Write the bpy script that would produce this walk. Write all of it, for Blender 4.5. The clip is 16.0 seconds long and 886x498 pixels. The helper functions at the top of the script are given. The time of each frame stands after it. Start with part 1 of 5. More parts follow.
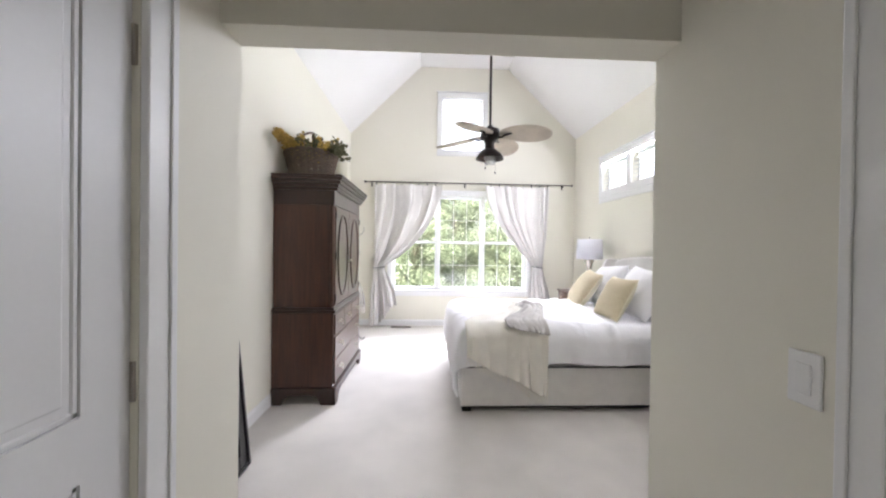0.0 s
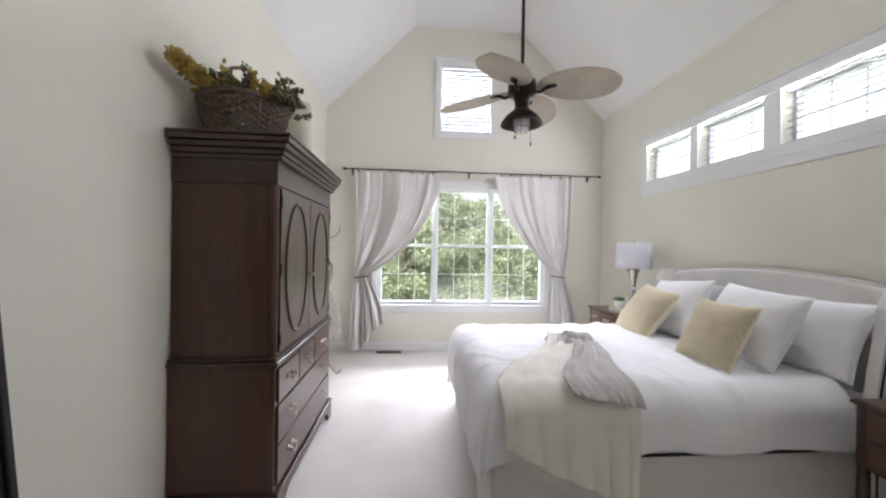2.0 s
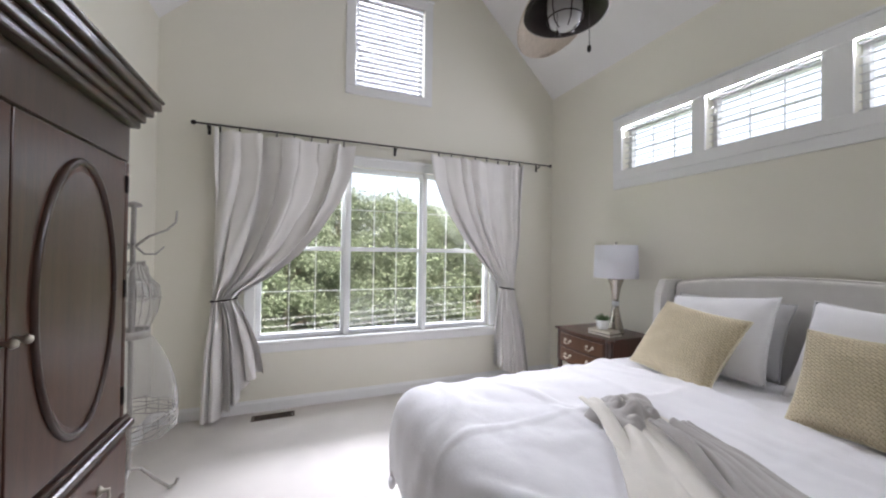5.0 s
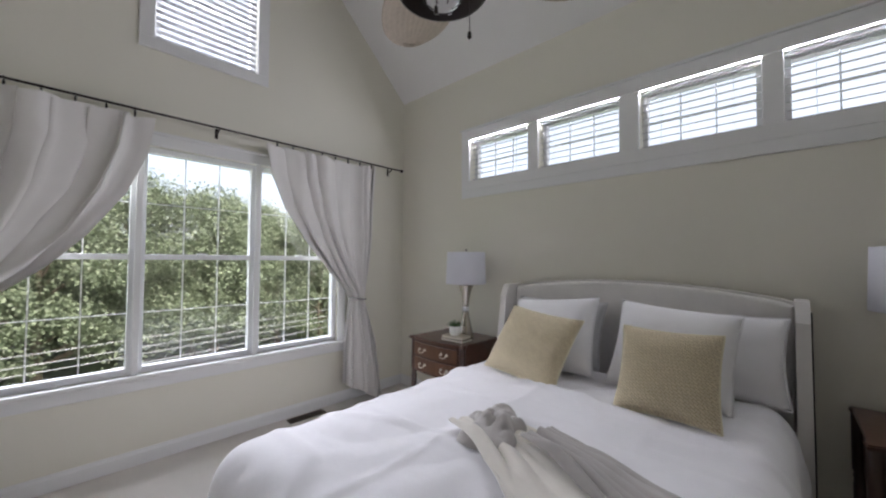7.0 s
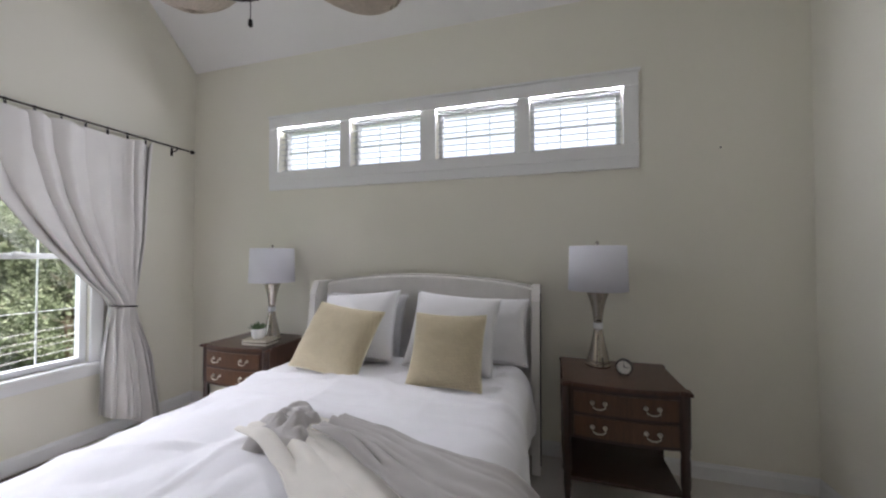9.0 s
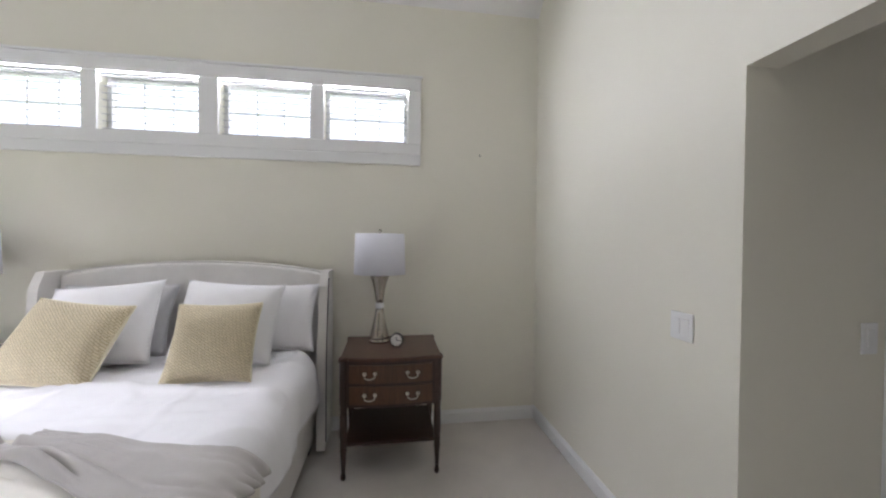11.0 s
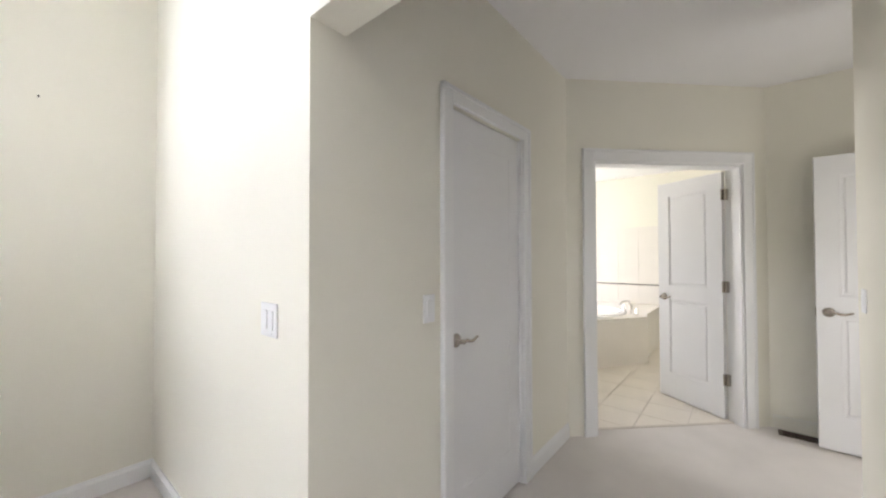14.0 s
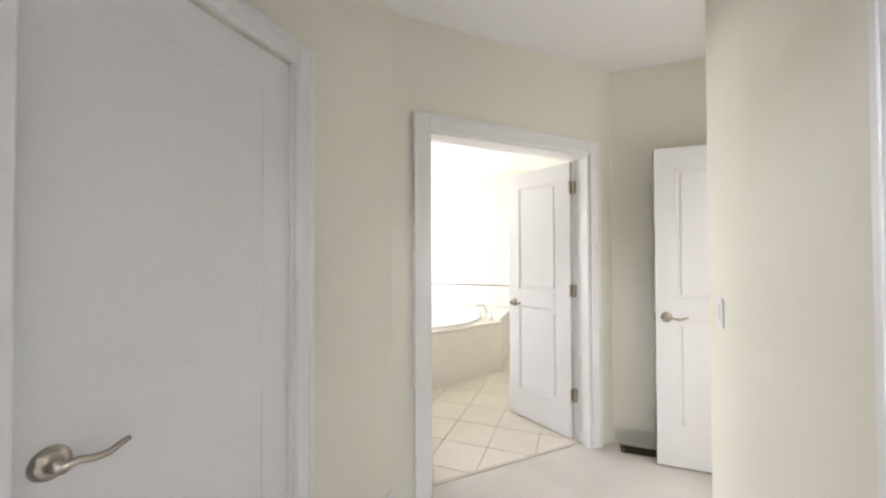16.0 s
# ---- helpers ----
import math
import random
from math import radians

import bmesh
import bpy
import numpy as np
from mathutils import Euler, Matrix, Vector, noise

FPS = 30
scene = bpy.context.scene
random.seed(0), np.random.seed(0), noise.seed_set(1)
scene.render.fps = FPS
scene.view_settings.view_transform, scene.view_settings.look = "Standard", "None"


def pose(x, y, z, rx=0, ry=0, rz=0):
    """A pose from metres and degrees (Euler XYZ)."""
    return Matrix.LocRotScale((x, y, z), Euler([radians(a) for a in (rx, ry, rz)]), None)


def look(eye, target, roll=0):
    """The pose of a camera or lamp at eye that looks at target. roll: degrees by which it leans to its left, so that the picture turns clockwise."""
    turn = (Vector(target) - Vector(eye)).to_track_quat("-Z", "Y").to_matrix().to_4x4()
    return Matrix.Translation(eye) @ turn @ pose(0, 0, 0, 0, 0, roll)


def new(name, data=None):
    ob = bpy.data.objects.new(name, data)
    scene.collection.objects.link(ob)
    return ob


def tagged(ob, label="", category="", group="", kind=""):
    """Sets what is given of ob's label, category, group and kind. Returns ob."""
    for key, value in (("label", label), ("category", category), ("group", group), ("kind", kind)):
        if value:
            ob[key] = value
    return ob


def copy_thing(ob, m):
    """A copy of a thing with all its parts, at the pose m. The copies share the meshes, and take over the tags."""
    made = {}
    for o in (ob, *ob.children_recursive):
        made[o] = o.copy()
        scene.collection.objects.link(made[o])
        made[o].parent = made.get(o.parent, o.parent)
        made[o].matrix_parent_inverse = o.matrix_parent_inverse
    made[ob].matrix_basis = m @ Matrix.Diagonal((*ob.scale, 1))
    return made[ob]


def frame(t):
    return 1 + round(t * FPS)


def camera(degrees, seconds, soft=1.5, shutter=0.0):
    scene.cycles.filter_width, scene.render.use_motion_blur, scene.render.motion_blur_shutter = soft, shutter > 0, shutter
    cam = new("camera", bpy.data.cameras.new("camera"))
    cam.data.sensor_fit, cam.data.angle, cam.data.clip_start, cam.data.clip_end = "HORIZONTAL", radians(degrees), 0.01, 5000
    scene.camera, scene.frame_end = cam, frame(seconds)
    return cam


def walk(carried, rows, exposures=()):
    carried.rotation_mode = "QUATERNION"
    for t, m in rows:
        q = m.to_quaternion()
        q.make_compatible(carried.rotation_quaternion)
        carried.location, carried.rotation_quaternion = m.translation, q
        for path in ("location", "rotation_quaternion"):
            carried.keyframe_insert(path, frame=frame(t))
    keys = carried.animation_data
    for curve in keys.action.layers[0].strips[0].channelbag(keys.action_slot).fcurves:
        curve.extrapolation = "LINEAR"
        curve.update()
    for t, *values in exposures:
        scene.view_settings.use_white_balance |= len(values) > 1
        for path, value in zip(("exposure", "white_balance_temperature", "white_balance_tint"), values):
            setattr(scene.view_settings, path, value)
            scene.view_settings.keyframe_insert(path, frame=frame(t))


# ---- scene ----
cam = camera(101.7, 16.0, soft=2.2)
PATH = [
    (0, (0.073, 0.769, 1.4), (0.161, 2.767, 1.383), 0.8),
    (0.5, (0.028, 1.08, 1.419), (0.14, 3.076, 1.395), 1.0),
    (1, (0.034, 1.404, 1.422), (0.154, 3.401, 1.409), 0.8),
    (1.5, (0.019, 1.714, 1.422), (0.152, 3.71, 1.412), 0.9),
    (2, (-0.025, 2.023, 1.433), (0.13, 4.017, 1.426), 1.0),
    (2.5, (-0.072, 2.343, 1.418), (0.128, 4.333, 1.419), 0.9),
    (3, (-0.088, 2.619, 1.41), (0.144, 4.606, 1.418), 1.0),
    (5.5, (-0.18, 3.649, 1.442), (0.754, 5.418, 1.476), 0.7),
    (6, (-0.148, 3.74, 1.439), (0.973, 5.395, 1.487), 0.6),
    (6.5, (-0.099, 3.749, 1.467), (1.179, 5.288, 1.512), 0.5),
    (7, (-0.1, 3.768, 1.453), (1.346, 5.149, 1.514), 0.4),
    (7.5, (-0.106, 3.751, 1.503), (1.49, 4.956, 1.541), 0.0),
    (8, (-0.11, 3.713, 1.481), (1.617, 4.721, 1.529), 0.1),
    (8.5, (-0.102, 3.671, 1.491), (1.733, 4.466, 1.524), -0.1),
    (9, (-0.101, 3.617, 1.459), (1.814, 4.19, 1.499), -0.0),
    (11.5, (-0.212, 3.215, 1.461), (1.708, 2.653, 1.453), 0.4),
    (12, (-0.229, 3.205, 1.376), (1.582, 2.358, 1.414), 0.0),
    (12.5, (-0.255, 3.095, 1.356), (1.449, 2.05, 1.396), 0.1),
    (13, (-0.235, 2.963, 1.339), (1.339, 1.73, 1.382), 0.0),
    (13.5, (-0.184, 2.798, 1.348), (1.247, 1.401, 1.387), 0.1),
    (14, (-0.117, 2.633, 1.346), (1.16, 1.094, 1.382), -0.1),
    (14.5, (-0.13, 2.425, 1.355), (1.007, 0.78, 1.392), -0.2),
    (15, (-0.113, 2.193, 1.33), (0.875, 0.454, 1.372), -0.2),
    (15.5, (-0.057, 1.954, 1.369), (0.771, 0.134, 1.393), -0.3),
    (16, (-0.051, 1.688, 1.352), (0.654, -0.183, 1.384), -0.2),
]
EXPOSURES = [(0, 4.22), (1.5, 3.7), (3, 3.42), (5.5, 2.95), (7.5, 2.5), (9, 2.9), (11.5, 3.75), (12.5, 4.25), (14, 4.75), (16, 5.1)]
walk(cam, [(t, look(eye, target, roll)) for t, eye, target, roll in PATH], EXPOSURES)

# ---- world and light ----
world = bpy.data.worlds.new("sky")
scene.world = world
world.use_nodes = True
wn, wl = world.node_tree.nodes, world.node_tree.links
sky = wn.new("ShaderNodeTexSky")
sky.sky_type = "NISHITA"
sky.sun_disc = False
sky.sun_elevation, sky.sun_rotation = radians(46), radians(203)
sky.dust_density, sky.air_density = 8.0, 0.6
# thin bright cloud over the whole sky
veil = wn.new("ShaderNodeMix")
veil.data_type = "RGBA"
veil.inputs[0].default_value = 0.6
veil.inputs[7].default_value = (1.6, 1.6, 1.62, 1)
wl.new(sky.outputs[0], veil.inputs[6])
wl.new(veil.outputs[2], wn["Background"].inputs[0])
wn["Background"].inputs[1].default_value = 0.15

sun = new("sun", bpy.data.lights.new("sun", "SUN"))
sun.data.energy, sun.data.angle, sun.data.color = 2.2, radians(6), (1.0, 0.96, 0.9)
sun.matrix_world = look((-6, -14, 16), (0, 0, 0))


def window_light(name, at, towards, w, h, power, colour=(0.95, 0.98, 1.0)):
    lamp = new(name, bpy.data.lights.new(name, "AREA"))
    lamp.data.shape, lamp.data.size, lamp.data.size_y, lamp.data.energy, lamp.data.color = "RECTANGLE", w, h, power, colour
    lamp.matrix_world = look(at, towards)
    return lamp


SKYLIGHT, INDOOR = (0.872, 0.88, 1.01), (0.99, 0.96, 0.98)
window_light("north_window_daylight", (0.65, 7.95, 2.9), (0.65, 4.8, 0.7), 3.0, 0.6, 6, SKYLIGHT)
window_light("north_sky_daylight", (0.65, 13.0, 5.1), (0.9, 4.4, 0.9), 9.0, 1.8, 290, SKYLIGHT)
window_light("high_windows_daylight", (2.693, 4.5925, 2.634), (0.0, 4.5925, 2.4), 2.93, 0.024, 4.2, SKYLIGHT)
window_light("gable_daylight", (0.665, 7.28, 3.52), (0.665, 4.0, 3.2), 0.9, 1.1, 4, SKYLIGHT)
# fill lamp added in the unseen alcove doorway to brighten the hall
window_light("west_doorway_fill", (-1.46, -0.5, 1.1), (0.6, 0.5, 1.2), 0.7, 1.9, 0.3, INDOOR)

# ---- materials ----
def mat(name, colour, rough=0.6, metal=0.0, var=0.06, scale=8.0, bump=0.0, grain=120.0, stretch=(1, 1, 1), sheen=0.0, second=None):
    """A surface with broad patches and a fine grain."""
    m = bpy.data.materials.new(name)
    m.use_nodes = True
    n, l = m.node_tree.nodes, m.node_tree.links
    b = n["Principled BSDF"]
    b.inputs["Roughness"].default_value, b.inputs["Metallic"].default_value = rough, metal
    if sheen:
        b.inputs["Sheen Weight"].default_value = sheen
    tc, mp = n.new("ShaderNodeTexCoord"), n.new("ShaderNodeMapping")
    mp.inputs["Scale"].default_value = stretch
    l.new(tc.outputs["Object"], mp.inputs[0])
    big, fine = n.new("ShaderNodeTexNoise"), n.new("ShaderNodeTexNoise")
    big.inputs["Scale"].default_value, big.inputs["Detail"].default_value = scale, 5
    fine.inputs["Scale"].default_value, fine.inputs["Detail"].default_value = grain, 3
    for t in (big, fine):
        l.new(mp.outputs[0], t.inputs["Vector"])
    mixn = n.new("ShaderNodeMix")
    mixn.data_type = "RGBA"
    lo = second or [c * (1 - 2 * var) for c in colour]
    hi = colour if second else [min(1, c * (1 + var)) for c in colour]
    mixn.inputs[6].default_value, mixn.inputs[7].default_value = (*lo, 1), (*hi, 1)
    add = n.new("ShaderNodeMath")
    add.operation = "MULTIPLY_ADD"
    add.inputs[1].default_value = 0.4
    l.new(fine.outputs["Fac"], add.inputs[0])
    sub = n.new("ShaderNodeMath")
    sub.operation = "MULTIPLY"
    sub.inputs[1].default_value = 0.6
    l.new(big.outputs["Fac"], sub.inputs[0])
    l.new(sub.outputs[0], add.inputs[2])
    ramp = n.new("ShaderNodeMapRange")
    ramp.inputs[1].default_value, ramp.inputs[2].default_value = 0.3, 0.7
    l.new(add.outputs[0], ramp.inputs[0])
    l.new(ramp.outputs[0], mixn.inputs[0])
    l.new(mixn.outputs[2], b.inputs["Base Color"])
    if bump:
        bp = n.new("ShaderNodeBump")
        bp.inputs["Strength"].default_value, bp.inputs["Distance"].default_value = bump, min(0.004, 0.25 / grain)
        l.new(fine.outputs["Fac"], bp.inputs["Height"])
        l.new(bp.outputs[0], b.inputs["Normal"])
    return m


def wood(name, dark, light, rough=0.3, stretch=(14, 14, 1)):
    m = mat(name, light, rough, 0, scale=3.0, grain=26.0, bump=0.05, stretch=stretch, second=dark)
    m.node_tree.nodes["Principled BSDF"].inputs["Coat Weight"].default_value = 0.25
    m.node_tree.nodes["Principled BSDF"].inputs["Coat Roughness"].default_value = 0.2
    return m


def weave(name, colour, dark):
    """Coarse basket-weave cloth: staggered thick yarns over the face of a cushion."""
    m = mat(name, colour, 0.9, sheen=0.2, grain=260.0, bump=0.2, var=0.08)
    n, l = m.node_tree.nodes, m.node_tree.links
    b = n["Principled BSDF"]
    tc, mp, bk, wb = n.new("ShaderNodeTexCoord"), n.new("ShaderNodeMapping"), n.new("ShaderNodeTexBrick"), n.new("ShaderNodeTexNoise")
    mp.inputs["Rotation"].default_value = (0, 0, 0.6)
    wb.inputs["Scale"].default_value = 14
    warp = n.new("ShaderNodeMix")
    warp.data_type = "RGBA"
    warp.blend_type = "ADD"
    warp.inputs[0].default_value = 0.012
    l.new(tc.outputs["Object"], wb.inputs["Vector"])
    l.new(tc.outputs["Object"], warp.inputs[6])
    l.new(wb.outputs["Color"], warp.inputs[7])
    l.new(warp.outputs[2], mp.inputs[0])
    l.new(mp.outputs[0], bk.inputs["Vector"])
    for key, value in (("Scale", 1.0), ("Brick Width", 0.024), ("Row Height", 0.011), ("Mortar Size", 0.0032), ("Mortar Smooth", 1.0)):
        bk.inputs[key].default_value = value
    bk.inputs["Color1"].default_value = (*colour, 1)
    bk.inputs["Color2"].default_value = (*[c * 0.88 for c in colour], 1)
    bk.inputs["Mortar"].default_value = (*dark, 1)
    bp = n.new("ShaderNodeBump")
    bp.invert = True
    bp.inputs["Strength"].default_value, bp.inputs["Distance"].default_value = 0.8, 0.004
    l.new(bk.outputs["Fac"], bp.inputs["Height"])
    l.new(bp.outputs[0], b.inputs["Normal"])
    l.new(bk.outputs["Color"], b.inputs["Base Color"])
    return m


def leaf_material(name, lo, hi):
    m = bpy.data.materials.new(name)
    m.use_nodes = True
    n, l = m.node_tree.nodes, m.node_tree.links
    b = n["Principled BSDF"]
    b.inputs["Roughness"].default_value = 0.6
    g, mx = n.new("ShaderNodeNewGeometry"), n.new("ShaderNodeMix")
    mx.data_type = "RGBA"
    mx.inputs[6].default_value, mx.inputs[7].default_value = (*lo, 1), (*hi, 1)
    l.new(g.outputs["Random Per Island"], mx.inputs[0])
    l.new(mx.outputs[2], b.inputs["Base Color"])
    tr, ad = n.new("ShaderNodeBsdfTranslucent"), n.new("ShaderNodeMixShader")
    l.new(mx.outputs[2], tr.inputs["Color"])
    ad.inputs[0].default_value = 0.35
    l.new(b.outputs[0], ad.inputs[1])
    l.new(tr.outputs[0], ad.inputs[2])
    l.new(ad.outputs[0], n["Material Output"].inputs[0])
    return m


WALL = mat("wall_paint", (0.825, 0.80, 0.70), 0.75, var=0.012, scale=1.5, bump=0.06, grain=220)
CEIL = mat("ceiling_paint", (0.88, 0.87, 0.86), 0.85, var=0.01, scale=2, bump=0.06, grain=180)
TRIM = mat("trim_paint", (0.84, 0.84, 0.83), 0.35, var=0.012, scale=3, bump=0.02, grain=90)
DOORP = mat("door_paint", (0.82, 0.82, 0.82), 0.4, var=0.012, scale=3, bump=0.03, grain=90)
VINYL = mat("window_vinyl", (0.86, 0.87, 0.88), 0.35, var=0.01)
CARPET = mat("carpet", (0.66, 0.62, 0.575), 0.98, var=0.09, scale=2.2, bump=0.9, grain=420, sheen=0.3)
MAHOG = wood("mahogany", (0.038, 0.015, 0.009), (0.095, 0.036, 0.020), 0.32)
MAHOGD = wood("mahogany_dark", (0.022, 0.009, 0.006), (0.055, 0.022, 0.013), 0.3)
VENEER = wood("drawer_veneer", (0.045, 0.019, 0.009), (0.12, 0.054, 0.026), 0.28)
BLACKW = mat("black_lacquer", (0.016, 0.014, 0.014), 0.35, var=0.15, grain=60, bump=0.05)
NICKEL = mat("brushed_nickel", (0.46, 0.42, 0.37), 0.24, 1.0, var=0.05, stretch=(1, 1, 14))
SILVER = mat("polished_pulls", (0.52, 0.48, 0.41), 0.28, 1.0, var=0.05)
BRONZE = mat("oil_rubbed_bronze", (0.035, 0.028, 0.026), 0.38, 0.7, var=0.15)
WHITEC = mat("white_cotton", (0.88, 0.87, 0.88), 0.95, var=0.02, scale=6, bump=0.12, grain=500, sheen=0.2)
DUVET = mat("duvet_cotton", (0.88, 0.87, 0.885), 0.95, var=0.015, scale=5, bump=0.35, grain=22, sheen=0.2)
GREYC = mat("grey_sham_linen", (0.6, 0.59, 0.59), 0.95, var=0.03, bump=0.15, grain=500)
CURT = mat("linen_curtain", (0.86, 0.835, 0.81), 0.95, var=0.03, scale=5, grain=420)
LIGHTSTOP = mat("curtain_light_block", (0.7, 0.68, 0.65), 0.95, var=0.02)
UPH = mat("linen_upholstery", (0.80, 0.775, 0.74), 0.92, var=0.04, scale=10, bump=0.3, grain=480, sheen=0.2)
THROW = mat("beige_throw", (0.83, 0.79, 0.71), 0.95, var=0.05, scale=9, bump=0.3, grain=380, sheen=0.3)
THROWG = mat("throw_reverse_grey", (0.48, 0.455, 0.43), 0.95, var=0.05, scale=9, bump=0.3, grain=380, sheen=0.3)
YELLOW = weave("yellow_woven_cotton", (0.78, 0.68, 0.47), (0.52, 0.42, 0.26))
YBACK = mat("yellow_plain_back", (0.80, 0.74, 0.56), 0.95, var=0.03, bump=0.2, grain=400)
SHADE = mat("lamp_shade_cloth", (0.88, 0.88, 0.92), 0.9, var=0.015, bump=0.15, grain=500)
FANB = mat("palm_leaf_blade", (0.60, 0.52, 0.43), 0.7, var=0.10, scale=6, bump=0.3, grain=60)
WICKER = mat("wicker", (0.19, 0.14, 0.105), 0.7, var=0.25, scale=30, grain=90, bump=0.3)
DRYY = mat("dried_yellow_flower", (0.55, 0.38, 0.10), 0.9, var=0.25, scale=20)
DRYG = mat("dried_green_leaf", (0.17, 0.165, 0.085), 0.85, var=0.25, scale=20)
CREAM = mat("cream_ceramic", (0.72, 0.69, 0.56), 0.5, var=0.02)
WIRE = mat("antique_white_wire", (0.42, 0.40, 0.37), 0.5, 0.3, var=0.12, scale=20)
MESHC = mat("rack_tulle", (0.66, 0.65, 0.63), 0.9, var=0.05)
POT = mat("white_glazed_pot", (0.82, 0.82, 0.80), 0.3, var=0.02)
SOIL = mat("soil", (0.05, 0.035, 0.025), 0.95, var=0.3, grain=80, bump=0.6)
LEAFP = mat("succulent_leaf", (0.09, 0.15, 0.06), 0.5, var=0.2)
PAPER = mat("page_paper", (0.72, 0.68, 0.58), 0.9, var=0.04, stretch=(1, 1, 40))
BOOKA = mat("book_cloth_cream", (0.55, 0.50, 0.40), 0.8, var=0.05)
BOOKB = mat("book_cloth_dark", (0.12, 0.10, 0.08), 0.8, var=0.08)
DIAL = mat("clock_dial", (0.75, 0.74, 0.7), 0.5, var=0.02)
TILE = mat("bath_floor_tile", (0.74, 0.69, 0.60), 0.35, var=0.04, scale=4, grain=40, bump=0.03)
TILEW = mat("bath_wall_tile", (0.78, 0.74, 0.68), 0.3, var=0.02, scale=4)
GROUT = mat("grout", (0.62, 0.57, 0.50), 0.95, var=0.05, grain=200, bump=0.2)
TUBM = mat("acrylic_tub", (0.86, 0.86, 0.86), 0.15, var=0.005)
CHROME = mat("chrome", (0.75, 0.75, 0.76), 0.08, 1.0, var=0.02)
ACCENT = mat("accent_tile_strip", (0.12, 0.10, 0.09), 0.4, var=0.1)
VENTM = mat("vent_metal", (0.10, 0.07, 0.05), 0.5, 0.5, var=0.15)
VENTD = mat("duct_shadow_black", (0.01, 0.01, 0.01), 0.9)
PLATE = mat("switch_plastic", (0.84, 0.84, 0.83), 0.3, var=0.01)
SLAT = mat("blind_slat", (0.55, 0.55, 0.57), 0.5, var=0.01)
BARK = mat("bark", (0.10, 0.075, 0.055), 0.95, var=0.3, scale=6, bump=0.8, grain=30)
GRASS = mat("far_grass", (0.07, 0.11, 0.035), 0.95, var=0.3, scale=0.6, grain=8)
CABLE = mat("power_cable", (0.24, 0.24, 0.25), 0.6)


LEAF = leaf_material("tree_leaf", (0.10, 0.125, 0.075), (0.165, 0.195, 0.125))


def glass_material():
    m = bpy.data.materials.new("clear_glass")
    m.use_nodes = True
    n, l = m.node_tree.nodes, m.node_tree.links
    t, g, mx = n.new("ShaderNodeBsdfTransparent"), n.new("ShaderNodeBsdfGlossy"), n.new("ShaderNodeMixShader")
    t.inputs[0].default_value = (0.96, 0.97, 0.97, 1)
    g.inputs["Roughness"].default_value = 0.02
    mx.inputs[0].default_value = 0.05
    l.new(t.outputs[0], mx.inputs[1])
    l.new(g.outputs[0], mx.inputs[2])
    l.new(mx.outputs[0], n["Material Output"].inputs[0])
    return m


GLASS = glass_material()


def thin(m, share, kind):
    """Lets part of the light through a thin cloth."""
    n, l = m.node_tree.nodes, m.node_tree.links
    b_ = n["Principled BSDF"]
    t, mx = n.new(kind), n.new("ShaderNodeMixShader")
    if kind == "ShaderNodeBsdfTranslucent":
        l.new(b_.inputs["Base Color"].links[0].from_socket, t.inputs["Color"])
    mx.inputs[0].default_value = share
    l.new(b_.outputs[0], mx.inputs[1])
    l.new(t.outputs[0], mx.inputs[2])
    l.new(mx.outputs[0], n["Material Output"].inputs[0])


thin(SHADE, 0.3, "ShaderNodeBsdfTranslucent")
thin(MESHC, 0.74, "ShaderNodeBsdfTransparent")
FROST = mat("frosted_lamp_glass", (0.80, 0.80, 0.80), 0.25, var=0.02)
MIRROR = mat("mirror_silver", (0.86, 0.87, 0.88), 0.01, 1.0, var=0.0)
SHADE.node_tree.nodes["Principled BSDF"].inputs["Transmission Weight"].default_value = 0.0


# ---- mesh helpers ----
def part(name, bm, material, parent=None, label="", smooth=False, mods=None):
    me = bpy.data.meshes.new(name)
    bm.normal_update()
    bm.to_mesh(me)
    bm.free()
    me.materials.append(material)
    if smooth:
        for p in me.polygons:
            p.use_smooth = True
    ob = new(name, me)
    if parent is not None:
        ob.parent = parent
    if label:
        ob["label"] = label
    return ob


def thing(name, m, label, category, group="", kind=""):
    ob = new(name)
    ob.empty_display_size = 0.1
    ob.matrix_world = m
    return tagged(ob, label, category, group, kind)


def box(x0, x1, y0, y1, z0, z1, bevel=0.0, seg=2, bm=None, m=None):
    out = bm or bmesh.new()
    vs = [out.verts.new(p) for p in ((x0, y0, z0), (x1, y0, z0), (x1, y1, z0), (x0, y1, z0), (x0, y0, z1), (x1, y0, z1), (x1, y1, z1), (x0, y1, z1))]
    if m:
        for v in vs:
            v.co = m @ v.co
    fs = [out.faces.new([vs[i] for i in f]) for f in ((3, 2, 1, 0), (4, 5, 6, 7), (0, 1, 5, 4), (1, 2, 6, 5), (2, 3, 7, 6), (3, 0, 4, 7))]
    if bevel:
        bmesh.ops.bevel(out, geom=list({e for f in fs for e in f.edges}), offset=bevel, segments=seg, profile=0.5, affect="EDGES")
    return out


def lathe(profile, n=24, bm=None, m=None, cap=True):
    out = bm or bmesh.new()
    rings = []
    for r, z in profile:
        ring = [Vector((r * math.cos(2 * math.pi * i / n), r * math.sin(2 * math.pi * i / n), z)) for i in range(n)]
        rings.append([out.verts.new(m @ p if m else p) for p in ring])
    for a, b in zip(rings, rings[1:]):
        for i in range(n):
            out.faces.new((a[i], a[(i + 1) % n], b[(i + 1) % n], b[i]))
    if cap:
        out.faces.new(rings[0][::-1])
        out.faces.new(rings[-1])
    return out


